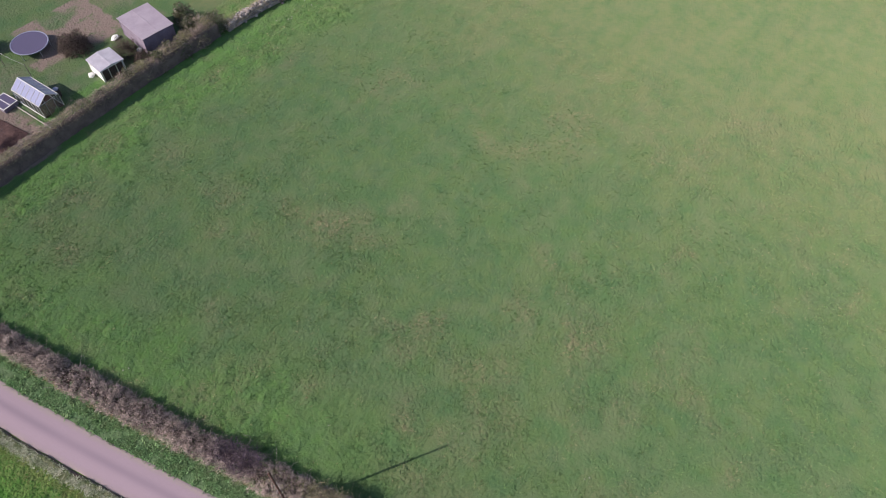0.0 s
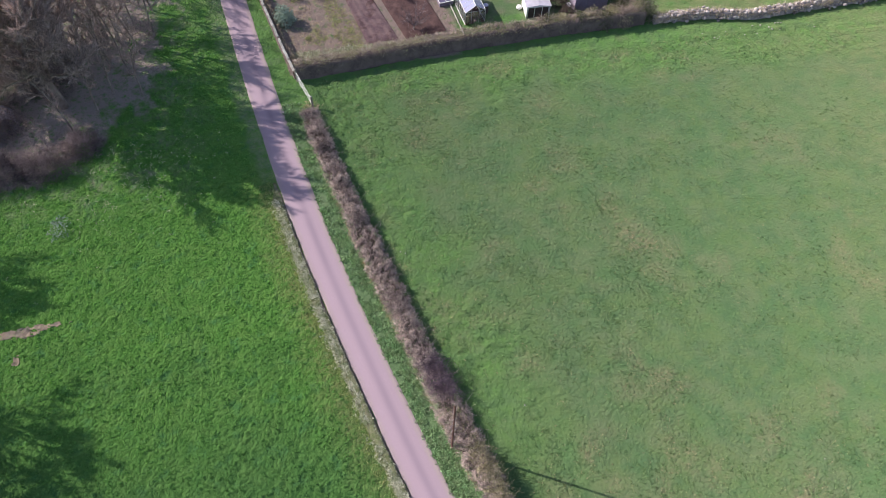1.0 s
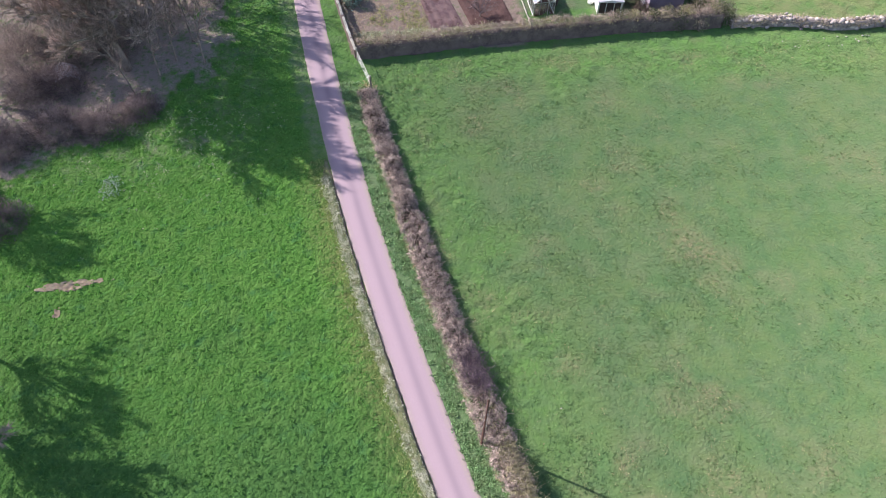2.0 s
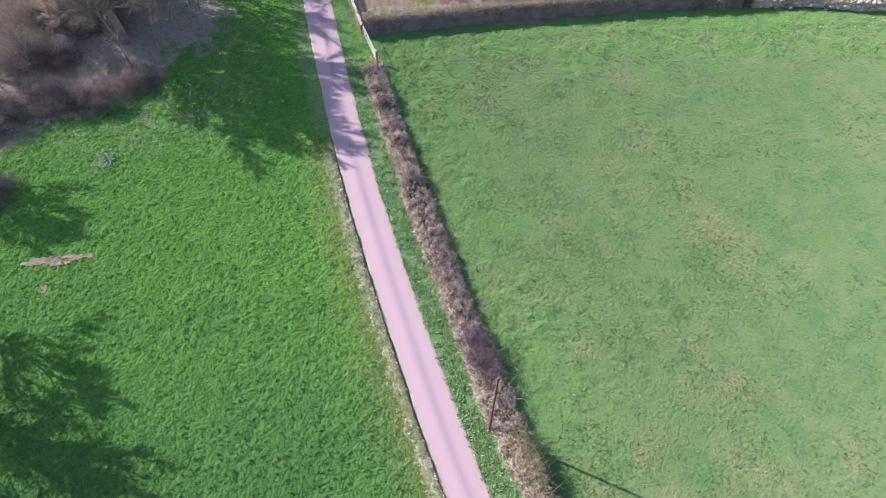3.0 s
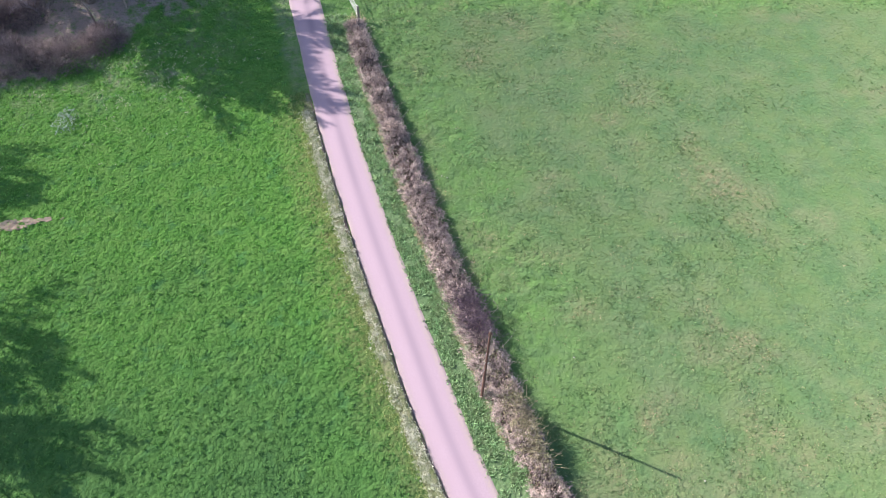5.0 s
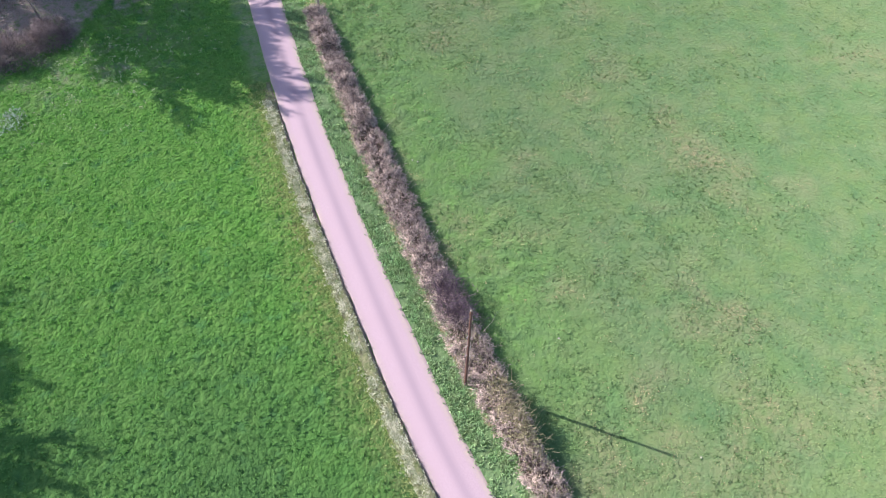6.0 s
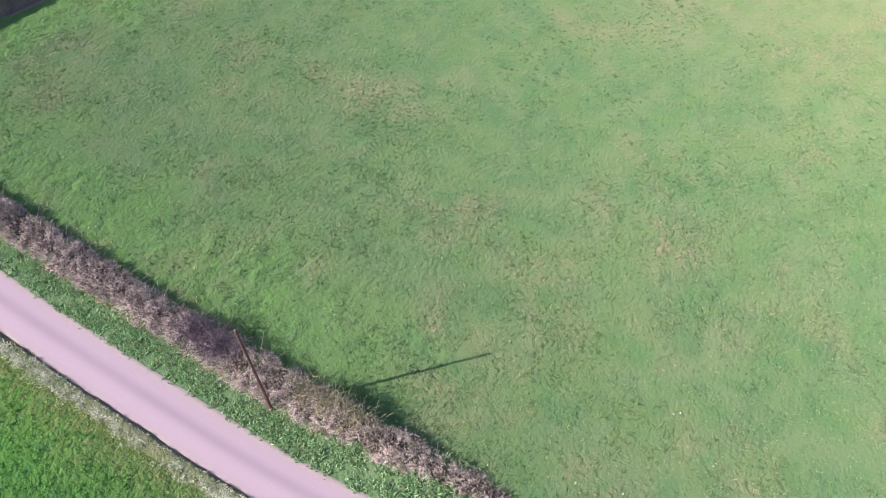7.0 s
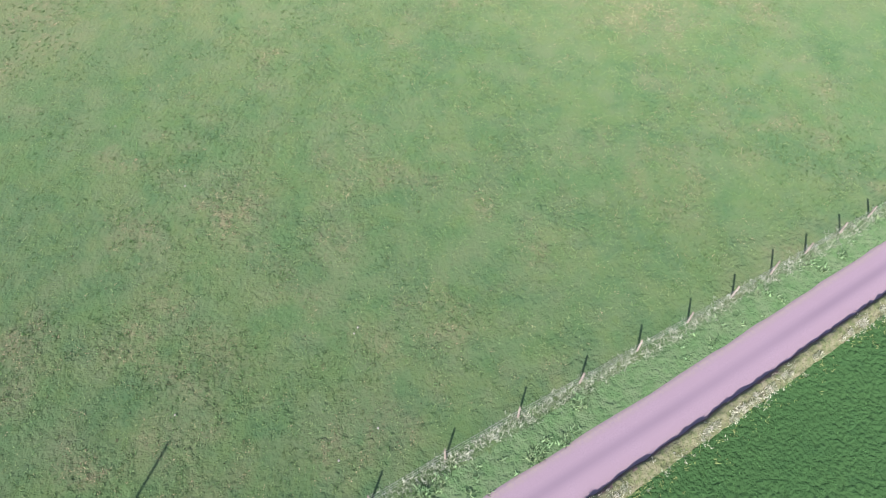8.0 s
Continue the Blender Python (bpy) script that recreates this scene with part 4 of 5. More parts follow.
for i, (x, y, sx, sy, sz) in enumerate(((-30.5, 46.6, 3.0, 2.4, 2.6), (-26.6, 46.6, 2.5, 1.9, 2.1), (-34.5, 44.6, 2.6, 2.4, 2.4), (-23.6, 48.6, 1.9, 1.7, 1.7), (-31.5, 52.0, 2.6, 2.2, 2.4), (-36.0, 40.0, 2.2, 2.0, 1.8), (-32.6, 37.2, 2.2, 2.4, 1.1))):
    build_bush("bramble_bush", "dense leafless grey-brown bramble bush under the trees", (x, y, 0), (sx, sy, sz), 60 + i, M_BRAMBLE, 6000)
for i, (x, y, sx, sz) in enumerate(((-30.5, 56.5, 2.8, 3.6), (-34.0, 51.5, 2.6, 3.2), (-35.5, 56.0, 2.8, 3.8), (-28.5, 60.5, 2.6, 3.6), (-27.0, 56.8, 2.2, 3.0), (-33, 62, 3, 4))):
    build_bush("thicket", "tall thicket of bare brown shoots beneath the trees", (x, y, 0), (sx, sx, sz), 75 + i, M_THICKET, 5000)
for i, (x, y, sx, sz) in enumerate(((-23.6, 60.8, 2.0, 2.6), (-19.4, 62.4, 1.8, 2.4))):
    build_bush("thicket", "thin open thicket of bare brown shoots at the wood's edge", (x, y, 0), (sx, sx, sz), 85 + i, M_THICKET, 1500)
build_bush("shrub", "small blue-grey leafy shrub in the meadow", (-24.9, 40.1, 0), (1.0, 1.4, 0.6), 70, M_BRAMBLE, 260, M_BLUELEAF, 420, 0.07)


# ---- pole, fence, gate ----
def build_pole():
    pole = thing("telegraph_pole", "brown wooden telegraph pole standing in the hedge", "pole", (3.0, 17.0, 0))
    shaft = part("shaft", rod((0, 0, -0.1), (0, 0, 8.0), 0.085, 0.055, 14), M_WOOD, pole)
    part("cap", rod((0, 0, 8.0), (0, 0, 8.03), 0.052, 0.03, 14), M_POST, shaft, "pale metal cap")
    for k in range(6):
        a = radians(40 + 180 * (k % 2))
        z = 3.2 + k * 0.5
        part("step_bolt", rod((math.cos(a) * 0.06, math.sin(a) * 0.06, z), (math.cos(a) * 0.22, math.sin(a) * 0.22, z + 0.01), 0.012, 0.012, 6), M_STEEL, shaft)
    part("bracket", box((0.17, 0.08, 0.08), (0.0, 0.0, 7.75), 0.01), M_WOOD, pole)


build_pole()


def build_fence():
    ys = [5.8, 3.2, -0.2, -3.74, -6.94, -10.12, -13.08, -15.82, -18.38, -20.7, -23.15, -25.25, -27.9, -30.9, -33.8, -36.6, -39.4, -42.2]
    rng = np.random.default_rng(81)
    fence = thing("wire_fence", "stock fence of weathered posts and thin wire", "fence")
    tops = []
    for y in ys:
        x = float(lane(y) + fence_side(y))
        lx, ly = rng.normal(0, 0.03, 2)
        part("post", rod((x, y, -0.1), (x + lx, y + ly, 1.02 + rng.normal(0, 0.05)), 0.055, 0.048, 8), M_POST, fence)
        tops.append((x + lx, y + ly))
    for z in (0.3, 0.6, 0.92):
        part("wire", tube("wire", [(x - 0.06, y, z + 0.01 * math.sin(i * 2.1)) for i, (x, y) in enumerate(tops)], 0.006), M_WIRE, fence)


build_fence()


def build_gate():
    a, b = Vector((-3.62, 50.25, 0)), Vector((-4.75, 53.85, 0))
    d = b - a
    turn = math.degrees(math.atan2(d.y, d.x))
    L = d.length
    gate = thing("field_gate", "closed pale galvanised five-bar field gate", "gate", tuple(a), turn)
    for x in (0.06, L - 0.06):
        part("stile", rod((x, 0, 0.12), (x, 0, 1.22), 0.025, 0.025, 8), M_STEEL, gate)
    for z, r in ((0.2, 0.011), (0.4, 0.011), (0.62, 0.012), (0.88, 0.013), (1.18, 0.022)):
        part("rail", rod((0.06, 0, z), (L - 0.06, 0, z), r, r, 8), M_STEEL, gate)
    part("brace", rod((0.1, 0.02, 1.15), (L * 0.62, 0.02, 0.22), 0.011, 0.011, 8), M_STEEL, gate)
    part("brace", rod((L - 0.1, 0.02, 1.15), (L * 0.62, 0.02, 0.22), 0.011, 0.011, 8), M_STEEL, gate)
    for x, nm in ((-0.08, "gatepost"), (L + 0.08, "gatepost")):
        p = a + d.normalized() * x
        post = thing(nm, "pale weathered wooden gatepost", "post", tuple(p), turn, "gateposts")
        shaft = part("post", box((0.16, 0.16, 1.5), (0, 0, 0.7), 0.015), M_POST, post)
        part("top", box((0.14, 0.14, 0.05), (0, 0, 1.47), 0.02), M_COPING, shaft)


build_gate()


# ---- walls ----
def wall_strip(line, half, tall, seed, step=0.25):
    """A rough wall along a line of points: an uneven box section swept along it."""
    line = [Vector(p) for p in line]
    pts = []
    for a, b in zip(line[:-1], line[1:]):
        n = max(1, int((b - a).length / step))
        pts += [a.lerp(b, i / n) for i in range(n)]
    pts.append(line[-1])
    rows = []
    rng = np.random.default_rng(seed)
    for i, p in enumerate(pts):
        d = (pts[min(i + 1, len(pts) - 1)] - pts[max(i - 1, 0)]).normalized()
        nrm = Vector((d.y, -d.x, 0))
        h = tall + rng.normal(0, 0.04)
        for s, z in ((1.05, -0.05), (1.0, h * 0.35), (0.97, h * 0.7), (0.9, h), (-0.9, h), (-0.97, h * 0.7), (-1.0, h * 0.35), (-1.05, -0.05)):
            j = rng.normal(0, 0.02)
            rows.append(tuple(p + nrm * (half * s + j) + Vector((0, 0, z))))
    k = 8
    faces = [(i * k + j, i * k + j + 1, (i + 1) * k + j + 1, (i + 1) * k + j) for i in range(len(pts) - 1) for j in range(k - 1)]
    faces += [(0, 1, 6, 7), (1, 2, 5, 6), (2, 3, 4, 5)]
    e = (len(pts) - 1) * k
    faces += [(e + 7, e + 6, e + 1, e), (e + 6, e + 5, e + 2, e + 1), (e + 5, e + 4, e + 3, e + 2)]
    return mesh_of("wall", rows, faces)


def hedge_strip(name, label, line, half, base, tall, n, seed, leaf_mat, leaf_size, twig_mat, category="hedge", parent=None, leaf_share=3):
    rng = np.random.default_rng(seed)
    line = np.array(line, float)
    seg = np.linalg.norm(np.diff(line, axis=0), axis=1)
    cum = np.concatenate([[0], np.cumsum(seg)])
    u = rng.uniform(0, cum[-1], n)
    x, y = np.interp(u, cum, line[:, 0]), np.interp(u, cum, line[:, 1])
    dx, dy = np.interp(u + 0.1, cum, line[:, 0]) - np.interp(u - 0.1, cum, line[:, 0]), np.interp(u + 0.1, cum, line[:, 1]) - np.interp(u - 0.1, cum, line[:, 1])
    L = np.hypot(dx, dy) + 1e-9
    nx, ny = dy / L, -dx / L
    lump = 0.5 + 0.6 * field_noise(u, u * 0, 1.1, seed) + 0.45 * field_noise(u, u * 0, 0.5, seed + 1)
    a = rng.uniform(0, math.pi, n)
    r = np.sqrt(rng.uniform(0.15, 1, n))
    side, up = np.cos(a) * r * half * lump, np.abs(np.sin(a)) ** 0.7 * r * tall * lump
    p0 = np.stack([x + nx * side, y + ny * side, base + up], 1)
    d = np.stack([nx * np.cos(a), ny * np.cos(a), 0.6 + 0 * a], 1) + rng.normal(0, 0.5, (n, 3))
    p1 = p0 + d * rng.uniform(0.08, 0.3, (n, 1))
    p1[:, 2] = np.maximum(p1[:, 2], base)
    h = thing(name, label, category)
    v, f = spikes(p0, p1, 0.014)
    tagged(part("twig_tangle", mesh_of("twig_tangle", v, f), twig_mat, h), kind="stuff")
    j = rng.integers(0, n, n * leaf_share)
    q = p0[j] + (p1 - p0)[j] * rng.uniform(0, 1.2, (len(j), 1)) + rng.normal(0, 0.05, (len(j), 3))
    v, f = leaves(q, leaf_size, rng)
    tagged(part("foliage", mesh_of("foliage", v, f), leaf_mat, h), kind="stuff")
    return h


SOUTH_WALL = [(-4.7, 54.25, 0), (0.0, 54.6, 0), (6.6, 55.4, 0), (15.4, 55.95, 0), (22, 56.25, 0), (30.5, 56.4, 0)]
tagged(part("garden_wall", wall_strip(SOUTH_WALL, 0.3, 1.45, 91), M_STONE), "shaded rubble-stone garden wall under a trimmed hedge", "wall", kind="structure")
hedge_strip("wall_hedge", "yellow-green clipped hedge growing along a stone wall", [(x, y + 0.34, 0) for x, y, _ in SOUTH_WALL], 0.55, 1.1, 0.66, 11000, 92, M_IVY, 0.06, M_TWIG, leaf_share=1)
ROAD_WALL = [(-4.85, 54.2, 0), (-6.1, 59.3, 0), (-7.2, 64.3, 0), (-8.6, 71.0, 0), (-10.4, 82, 0)]
roadside_wall = tagged(part("roadside_wall", wall_strip(ROAD_WALL, 0.17, 0.95, 93), M_STONE), "low stone garden wall beside the lane with pale coping", "wall", kind="structure")


def build_coping():
    """Coping stones laid end to end along the roadside wall."""
    rng = np.random.default_rng(94)
    shapes = []
    for _ in range(6):
        bm = box((0.52, 0.24, 0.10), (0, 0.05, 0.05), 0.02)
        for v in bm.verts:
            v.co += Vector(rng.normal(0, 0.012, 3))
        me = bpy.data.meshes.new("coping_stone")
        bm.to_mesh(me)
        bm.free()
        me.materials.append(M_COPING)
        shapes.append(me)
    for a, b in zip(ROAD_WALL[:-1], ROAD_WALL[1:]):
        a, b = Vector(a), Vector(b)
        d = b - a
        for i in range(int(d.length / 0.55)):
            p = a + d.normalized() * (0.3 + 0.55 * i)
            st = new("coping_stone", shapes[int(rng.integers(0, 6))])
            st.parent = roadside_wall
            st.matrix_basis = pose(p.x + rng.normal(0, 0.015), p.y, 0.93 + rng.normal(0, 0.012), 0, 0, math.degrees(math.atan2(d.y, d.x)) + rng.normal(0, 2))


build_coping()
hedge_strip("wall_creeper", "dead brown creeper along the garden side of a wall", [(x + 0.32, y - 0.03, 0) for x, y, _ in ROAD_WALL], 0.3, 0.1, 0.75, 3200, 98, M_STRAW, 0.05, M_BRANCH, leaf_share=1)
FIELD_WALL = [(31.5, 56.3, 0), (36.5, 56.3, 0), (42, 55.3, 0), (50, 55.8, 0), (70, 56.5, 0)]
FIELD = tagged(part("field_wall", wall_strip(FIELD_WALL, 0.32, 0.8, 95), M_FIELDSTONE), "low dry-stone field wall of mauve-grey stone", "wall", kind="structure")


def build_cope_stones():
    """Uneven stones tumbled along the top and foot of the field wall."""
    rng = np.random.default_rng(99)
    base = bmesh.new()
    bmesh.ops.create_icosphere(base, subdivisions=1, radius=1)
    bv, bf = np.array([tuple(v.co) for v in base.verts]), np.array([[v.index for v in f.verts] for f in base.faces])
    base.free()
    line = np.array(FIELD_WALL)
    cum = np.concatenate([[0], np.cumsum(np.linalg.norm(np.diff(line, axis=0), axis=1))])
    pieces = []
    for u in np.arange(0.1, cum[-1], 0.085):
        top = rng.uniform() < 0.62
        x, y = np.interp(u, cum, line[:, 0]), np.interp(u, cum, line[:, 1]) + (rng.normal(0, 0.2) if top else rng.normal(-0.32, 0.12))
        size = rng.uniform(0.11, 0.24, 3) * np.array([1.2, 1, 0.75])
        v = (bv + rng.normal(0, 0.14, bv.shape)) * size + np.array([x, y, (0.78 + rng.uniform(-0.05, 0.14)) if top else rng.uniform(0.08, 0.5)])
        pieces.append((v, bf))
    tagged(part("cope_stones", joined("cope_stones", pieces), M_CHALKY, FIELD), kind="stuff")


build_cope_stones()
hedge_strip("wall_growth", "pale dead bramble and grass along a field wall", FIELD_WALL, 0.5, 0.35, 0.62, 9000, 96, M_STRAW, 0.05, M_TWIG, leaf_share=1)
hedge_strip("back_hedge", "tall dark evergreen garden hedge", [(-8.2, 70.2, 0), (4, 70.8, 0), (14.5, 71.4, 0)], 0.8, 0.1, 1.5, 12000, 97, M_DARKLEAF, 0.10, M_BRANCH)
for i, (x, y, sx, sz) in enumerate(((28.4, 58.4, 0.9, 2.3), (29.6, 57.4, 1.1, 2.6), (30.9, 57.0, 1.1, 2.2), (29.6, 60.6, 1.1, 2.4), (27.2, 57.3, 0.9, 2.2), (25.3, 57.2, 0.9, 2.1), (23.6, 56.8, 0.9, 2.2), (21.9, 56.7, 0.8, 1.9), (20.2, 56.7, 0.8, 2.0), (26.3, 56.6, 0.9, 2.0), (28.3, 56.6, 1.0, 2.3), (17.2, 56.5, 0.6, 1.8))):
    build_bush("garden_shrub", "half-bare olive and brown shrub by the garden wall", (x, y, 0), (sx, sx, sz), 100 + i, M_TWIG, 1200, M_DARKLEAF if i % 3 != 1 else M_IVY, 2200, 0.07)
build_bush("brown_bush", "large dark brown leafless bush on the lawn", (19.8, 65.2, 0), (1.5, 1.7, 1.7), 110, M_TWIG_DARK, 3500, M_EARTH, 3500, 0.06)
for i, (x, y, sx, sz) in enumerate(((22.7, 60.9, 1.25, 1.6), (23.0, 58.6, 0.95, 1.3))):
    build_bush("brown_bush", "brown leafless bush between two garden sheds", (x, y, 0), (sx, sx, sz), 112 + i, M_TWIG_DARK, 1500, M_EARTH, 1200, 0.06)
build_bush("evergreen_shrub", "blue-green evergreen shrub inside the roadside wall", (-5.3, 62.4, 0), (0.95, 1.1, 2.1), 111, M_BRANCH, 800, M_BLUELEAF, 3600, 0.08)


# ---- garden beds ----
def build_bed(name, label, corners, mat, seed, tall=0.10):
    """A dug bed: a raised uneven sheet with sloping sides between four corners."""
    c = [Vector((x, y, 0)) for x, y in corners]
    n = 40
    verts = []
    for i in range(n + 1):
        for j in range(n + 1):
            u, v = i / n, j / n
            p = (c[0].lerp(c[1], u)).lerp(c[3].lerp(c[2], u), v)
            edge = min(u, 1 - u, v, 1 - v) * 12
            h = tall * min(1, edge) - 0.05 * (edge < 0.01)
            h += (float(field_noise(p.x, p.y, 0.35, seed)) - 0.5) * 0.10 * min(1, edge) + 0.06
            h += 0.035 * math.sin(u * 26 + 1.3 * math.sin(v * 5)) * min(1, edge)
            verts.append((p.x, p.y, h))
    w = n + 1
    faces = [(i * w + j, i * w + j + 1, (i + 1) * w + j + 1, (i + 1) * w + j) for i in range(n) for j in range(n)]
    return tagged(part(name, mesh_of(name, verts, faces), mat), label, "garden bed")


build_bed("garden_bed", "freshly dug dark brown vegetable bed", [(3.6, 68.4), (8.4, 68.6), (10.5, 58.6), (6.3, 58.0)], M_SOIL, 121)
build_bed("garden_bed", "raked mauve-brown bare soil bed", [(0.8, 66.0), (3.3, 66.6), (5.6, 58.1), (2.4, 58.0)], M_SOIL_PALE, 122)


def build_greenhouse():
    g = thing("greenhouse", "small aluminium greenhouse, sky reflection painted into its pale roof glass", "greenhouse", (13.35, 61.1, 0), 6)
    W, L, E, R = 2.1, 3.8, 1.45, 2.15
    w, l = W / 2, L / 2
    for x in (-w, w):
        part("base_rail", rod((x, -l, 0.08), (x, l, 0.08), 0.04, 0.04, 6), M_STEEL, g)
        part("eave_rail", rod((x, -l, E), (x, l, E), 0.035, 0.035, 6), M_STEEL, g)
        for k in range(7):
            y = -l + L * k / 6
            part("upright", rod((x, y, 0.05), (x, y, E), 0.022, 0.022, 6), M_STEEL, g)
            part("rafter", rod((x, y, E), (0, y, R), *((0.03, 0.03) if k in (0, 6) else (0.012, 0.012)), 6), M_STEEL, g)
        for k in range(6):
            y = -l + L * (k + 0.5) / 6
            part("pane", box((0.006, L / 6 - 0.06, E - 0.12), (x, y, E / 2 + 0.03), 0), M_CLEAR, g)
            sl = math.hypot(w, R - E)
            ang = math.degrees(math.atan2(R - E, w))
            part("roof_pane", box((sl - 0.08, L / 6 - 0.06, 0.006), (x / 2, y, (E + R) / 2), 0, (0, ang if x > 0 else -ang, 0)), M_GLASS, g)
    part("ridge", rod((0, -l, R), (0, l, R), 0.04, 0.04, 6), M_STEEL, g)
    for y in (-l, l):
        part("end_rail", rod((-w, y, E), (w, y, E), 0.025, 0.025, 6), M_STEEL, g)
        for x in (-0.4, 0.4):
            part("end_upright", rod((x, y, 0.05), (x, y, E + (R - E) * (1 - abs(x) / w)), 0.022, 0.022, 6), M_STEEL, g)
        for x in (-0.72, 0.0, 0.72):
            part("end_pane", box((0.56, 0.006, E - 0.12), (x, y, E / 2 + 0.03), 0), M_CLEAR, g)
    part("floor_slab", box((W, L, 0.05), (0, 0, 0.03), 0.01), M_SOIL, g)
    part("path_edge", box((0.09, L + 2.4, 0.10), (-w - 0.55, -0.3, 0.09), 0.02), M_COPING, g, "pale kerb beside the greenhouse")


build_greenhouse()


def build_cold_frame():
    c = thing("cold_frame", "low cold frame with dark panes in a white frame", "cold frame", (11.1, 63.3, 0), 8)
    part("box", box((1.5, 1.8, 0.4), (0, 0, 0.2), 0.02), M_SHED_WALL, c)
    lid = part("lid", box((1.4, 1.7, 0.03), (0, 0, 0.43), 0.005), M_MAT, c, "dark glass lid")
    for x in (-0.74, 0.0, 0.74):
        part("frame_bar", box((0.06, 1.86, 0.05), (x, 0, 0.45), 0.005), M_WHITE, lid)
    for y in (-0.9, 0.9):
        part("frame_rail", box((1.56, 0.06, 0.052), (0, y, 0.451), 0.005), M_WHITE, lid)


build_cold_frame()


def build_shed(name, label, at, turn, W, L, E, R, wall, roof, trim, door, open_front=False):
    """A pitched-roof shed, its ridge along y."""
    s = thing(name, label, "shed", at, turn)
    w, l = W / 2, L / 2
    bm = bmesh.new()
    lo = [bm.verts.new(p) for p in ((-w, -l, 0), (w, -l, 0), (w, l, 0), (-w, l, 0))]
    hi = [bm.verts.new(p) for p in ((-w, -l, E), (w, -l, E), (w, l, E), (-w, l, E))]
    g0, g1 = bm.verts.new((0, -l, R)), bm.verts.new((0, l, R))
    bm.faces.new((lo[0], lo[1], hi[1], g0, hi[0]))
    bm.faces.new((lo[2], lo[3], hi[3], g1, hi[2]))
    bm.faces.new((lo[1], lo[2], hi[2], hi[1]))
    bm.faces.new((lo[3], lo[0], hi[0], hi[3]))
    bm.faces.new(lo[::-1])
    part("shell", bm, wall, s)
    ang = math.degrees(math.atan2(R - E, w))
    sl = math.hypot(w + 0.12, (R - E) * (w + 0.12) / w)
    for side in (-1, 1):
        zc = R - (R - E) * (w + 0.12) / w / 2 + 0.03
        slope = part("roof", box((sl, L + 0.25, 0.04), (side * (w + 0.12) / 2, 0, zc), 0.008, (0, ang * side, 0)), roof, s)
    part("ridge_cap", box((0.18, L + 0.26, 0.04), (0, 0, R + 0.045), 0.01), roof, slope)
    for x in (-w, w):
        for y in (-l, l):
            part("corner_trim", box((0.07, 0.07, E), (x, y, E / 2), 0.008), trim, s)
    high = min(1.75, E - 0.05)
    if open_front:
        # The panel's dark colour holds the shade of the sunless front.
        part("front_panel", box((W - 0.3, 0.03, E - 0.18), (0, -l - 0.015, E / 2 - 0.02), 0.005), door, s, "glazed front, coloured dark for its shade")
        for x in (-w / 3, w / 3):
            part("mullion", box((0.07, 0.05, E - 0.12), (x, -l - 0.03, E / 2), 0.006), trim, s)
        part("fascia", box((W + 0.2, 0.05, 0.10), (0, -l - 0.10, E + 0.0), 0.008), trim, s)
    else:
        leaf = part("door", box((0.75, 0.04, high), (0, -l - 0.02, high / 2 + 0.03), 0.008), door, s)
        part("handle", box((0.03, 0.05, 0.14), (0.28, -l - 0.06, 0.85), 0.006), M_STEEL, leaf)
    return s


build_shed("garden_shed", "large mauve-grey boarded shed with a nearly flat roof", (25.75, 61.1, 0), -4, 3.3, 4.3, 2.0, 2.04, M_SHED_WALL, M_ROOF, M_SHED_WALL, M_SHED_WALL)
build_shed("summerhouse", "small white-sided summerhouse with a pale lilac roof and dark front", (20.1, 60.1, 0), -3, 2.35, 2.2, 1.4, 1.55, M_WHITE, M_ROOF_PALE, M_WHITE, M_TWIG_DARK, True)


def build_trampoline():
    t = thing("trampoline", "round trampoline with dark mat and pale blue rim", "trampoline", (17.0, 68.2, 0))
    R = 1.75
    part("mat", rod((0, 0, 0.80), (0, 0, 0.82), R - 0.06, R - 0.06, 40), M_MAT, t)
    bm = bmesh.new()
    ring = []
    for k in range(40):
        a = 2 * math.pi * k / 40
        ring.append([bm.verts.new((math.cos(a) * r, math.sin(a) * r, z)) for r, z in ((R - 0.07, 0.83), (R - 0.02, 0.86), (R + 0.04, 0.84), (R + 0.03, 0.78), (R - 0.07, 0.79))])
    for k in range(40):
        for j in range(5):
            bm.faces.new((ring[k][j], ring[k][(j + 1) % 5], ring[(k + 1) % 40][(j + 1) % 5], ring[(k + 1) % 40][j]))
    part("rim", bm, M_PAD, t, "pale blue padded rim")
    for k in range(6):
        a = 2 * math.pi * (k + 0.5) / 6
        part("leg", rod((math.cos(a) * (R - 0.05), math.sin(a) * (R - 0.05), 0), (math.cos(a) * R, math.sin(a) * R, 0.8), 0.025, 0.025, 6), M_STEEL, t)


build_trampoline()


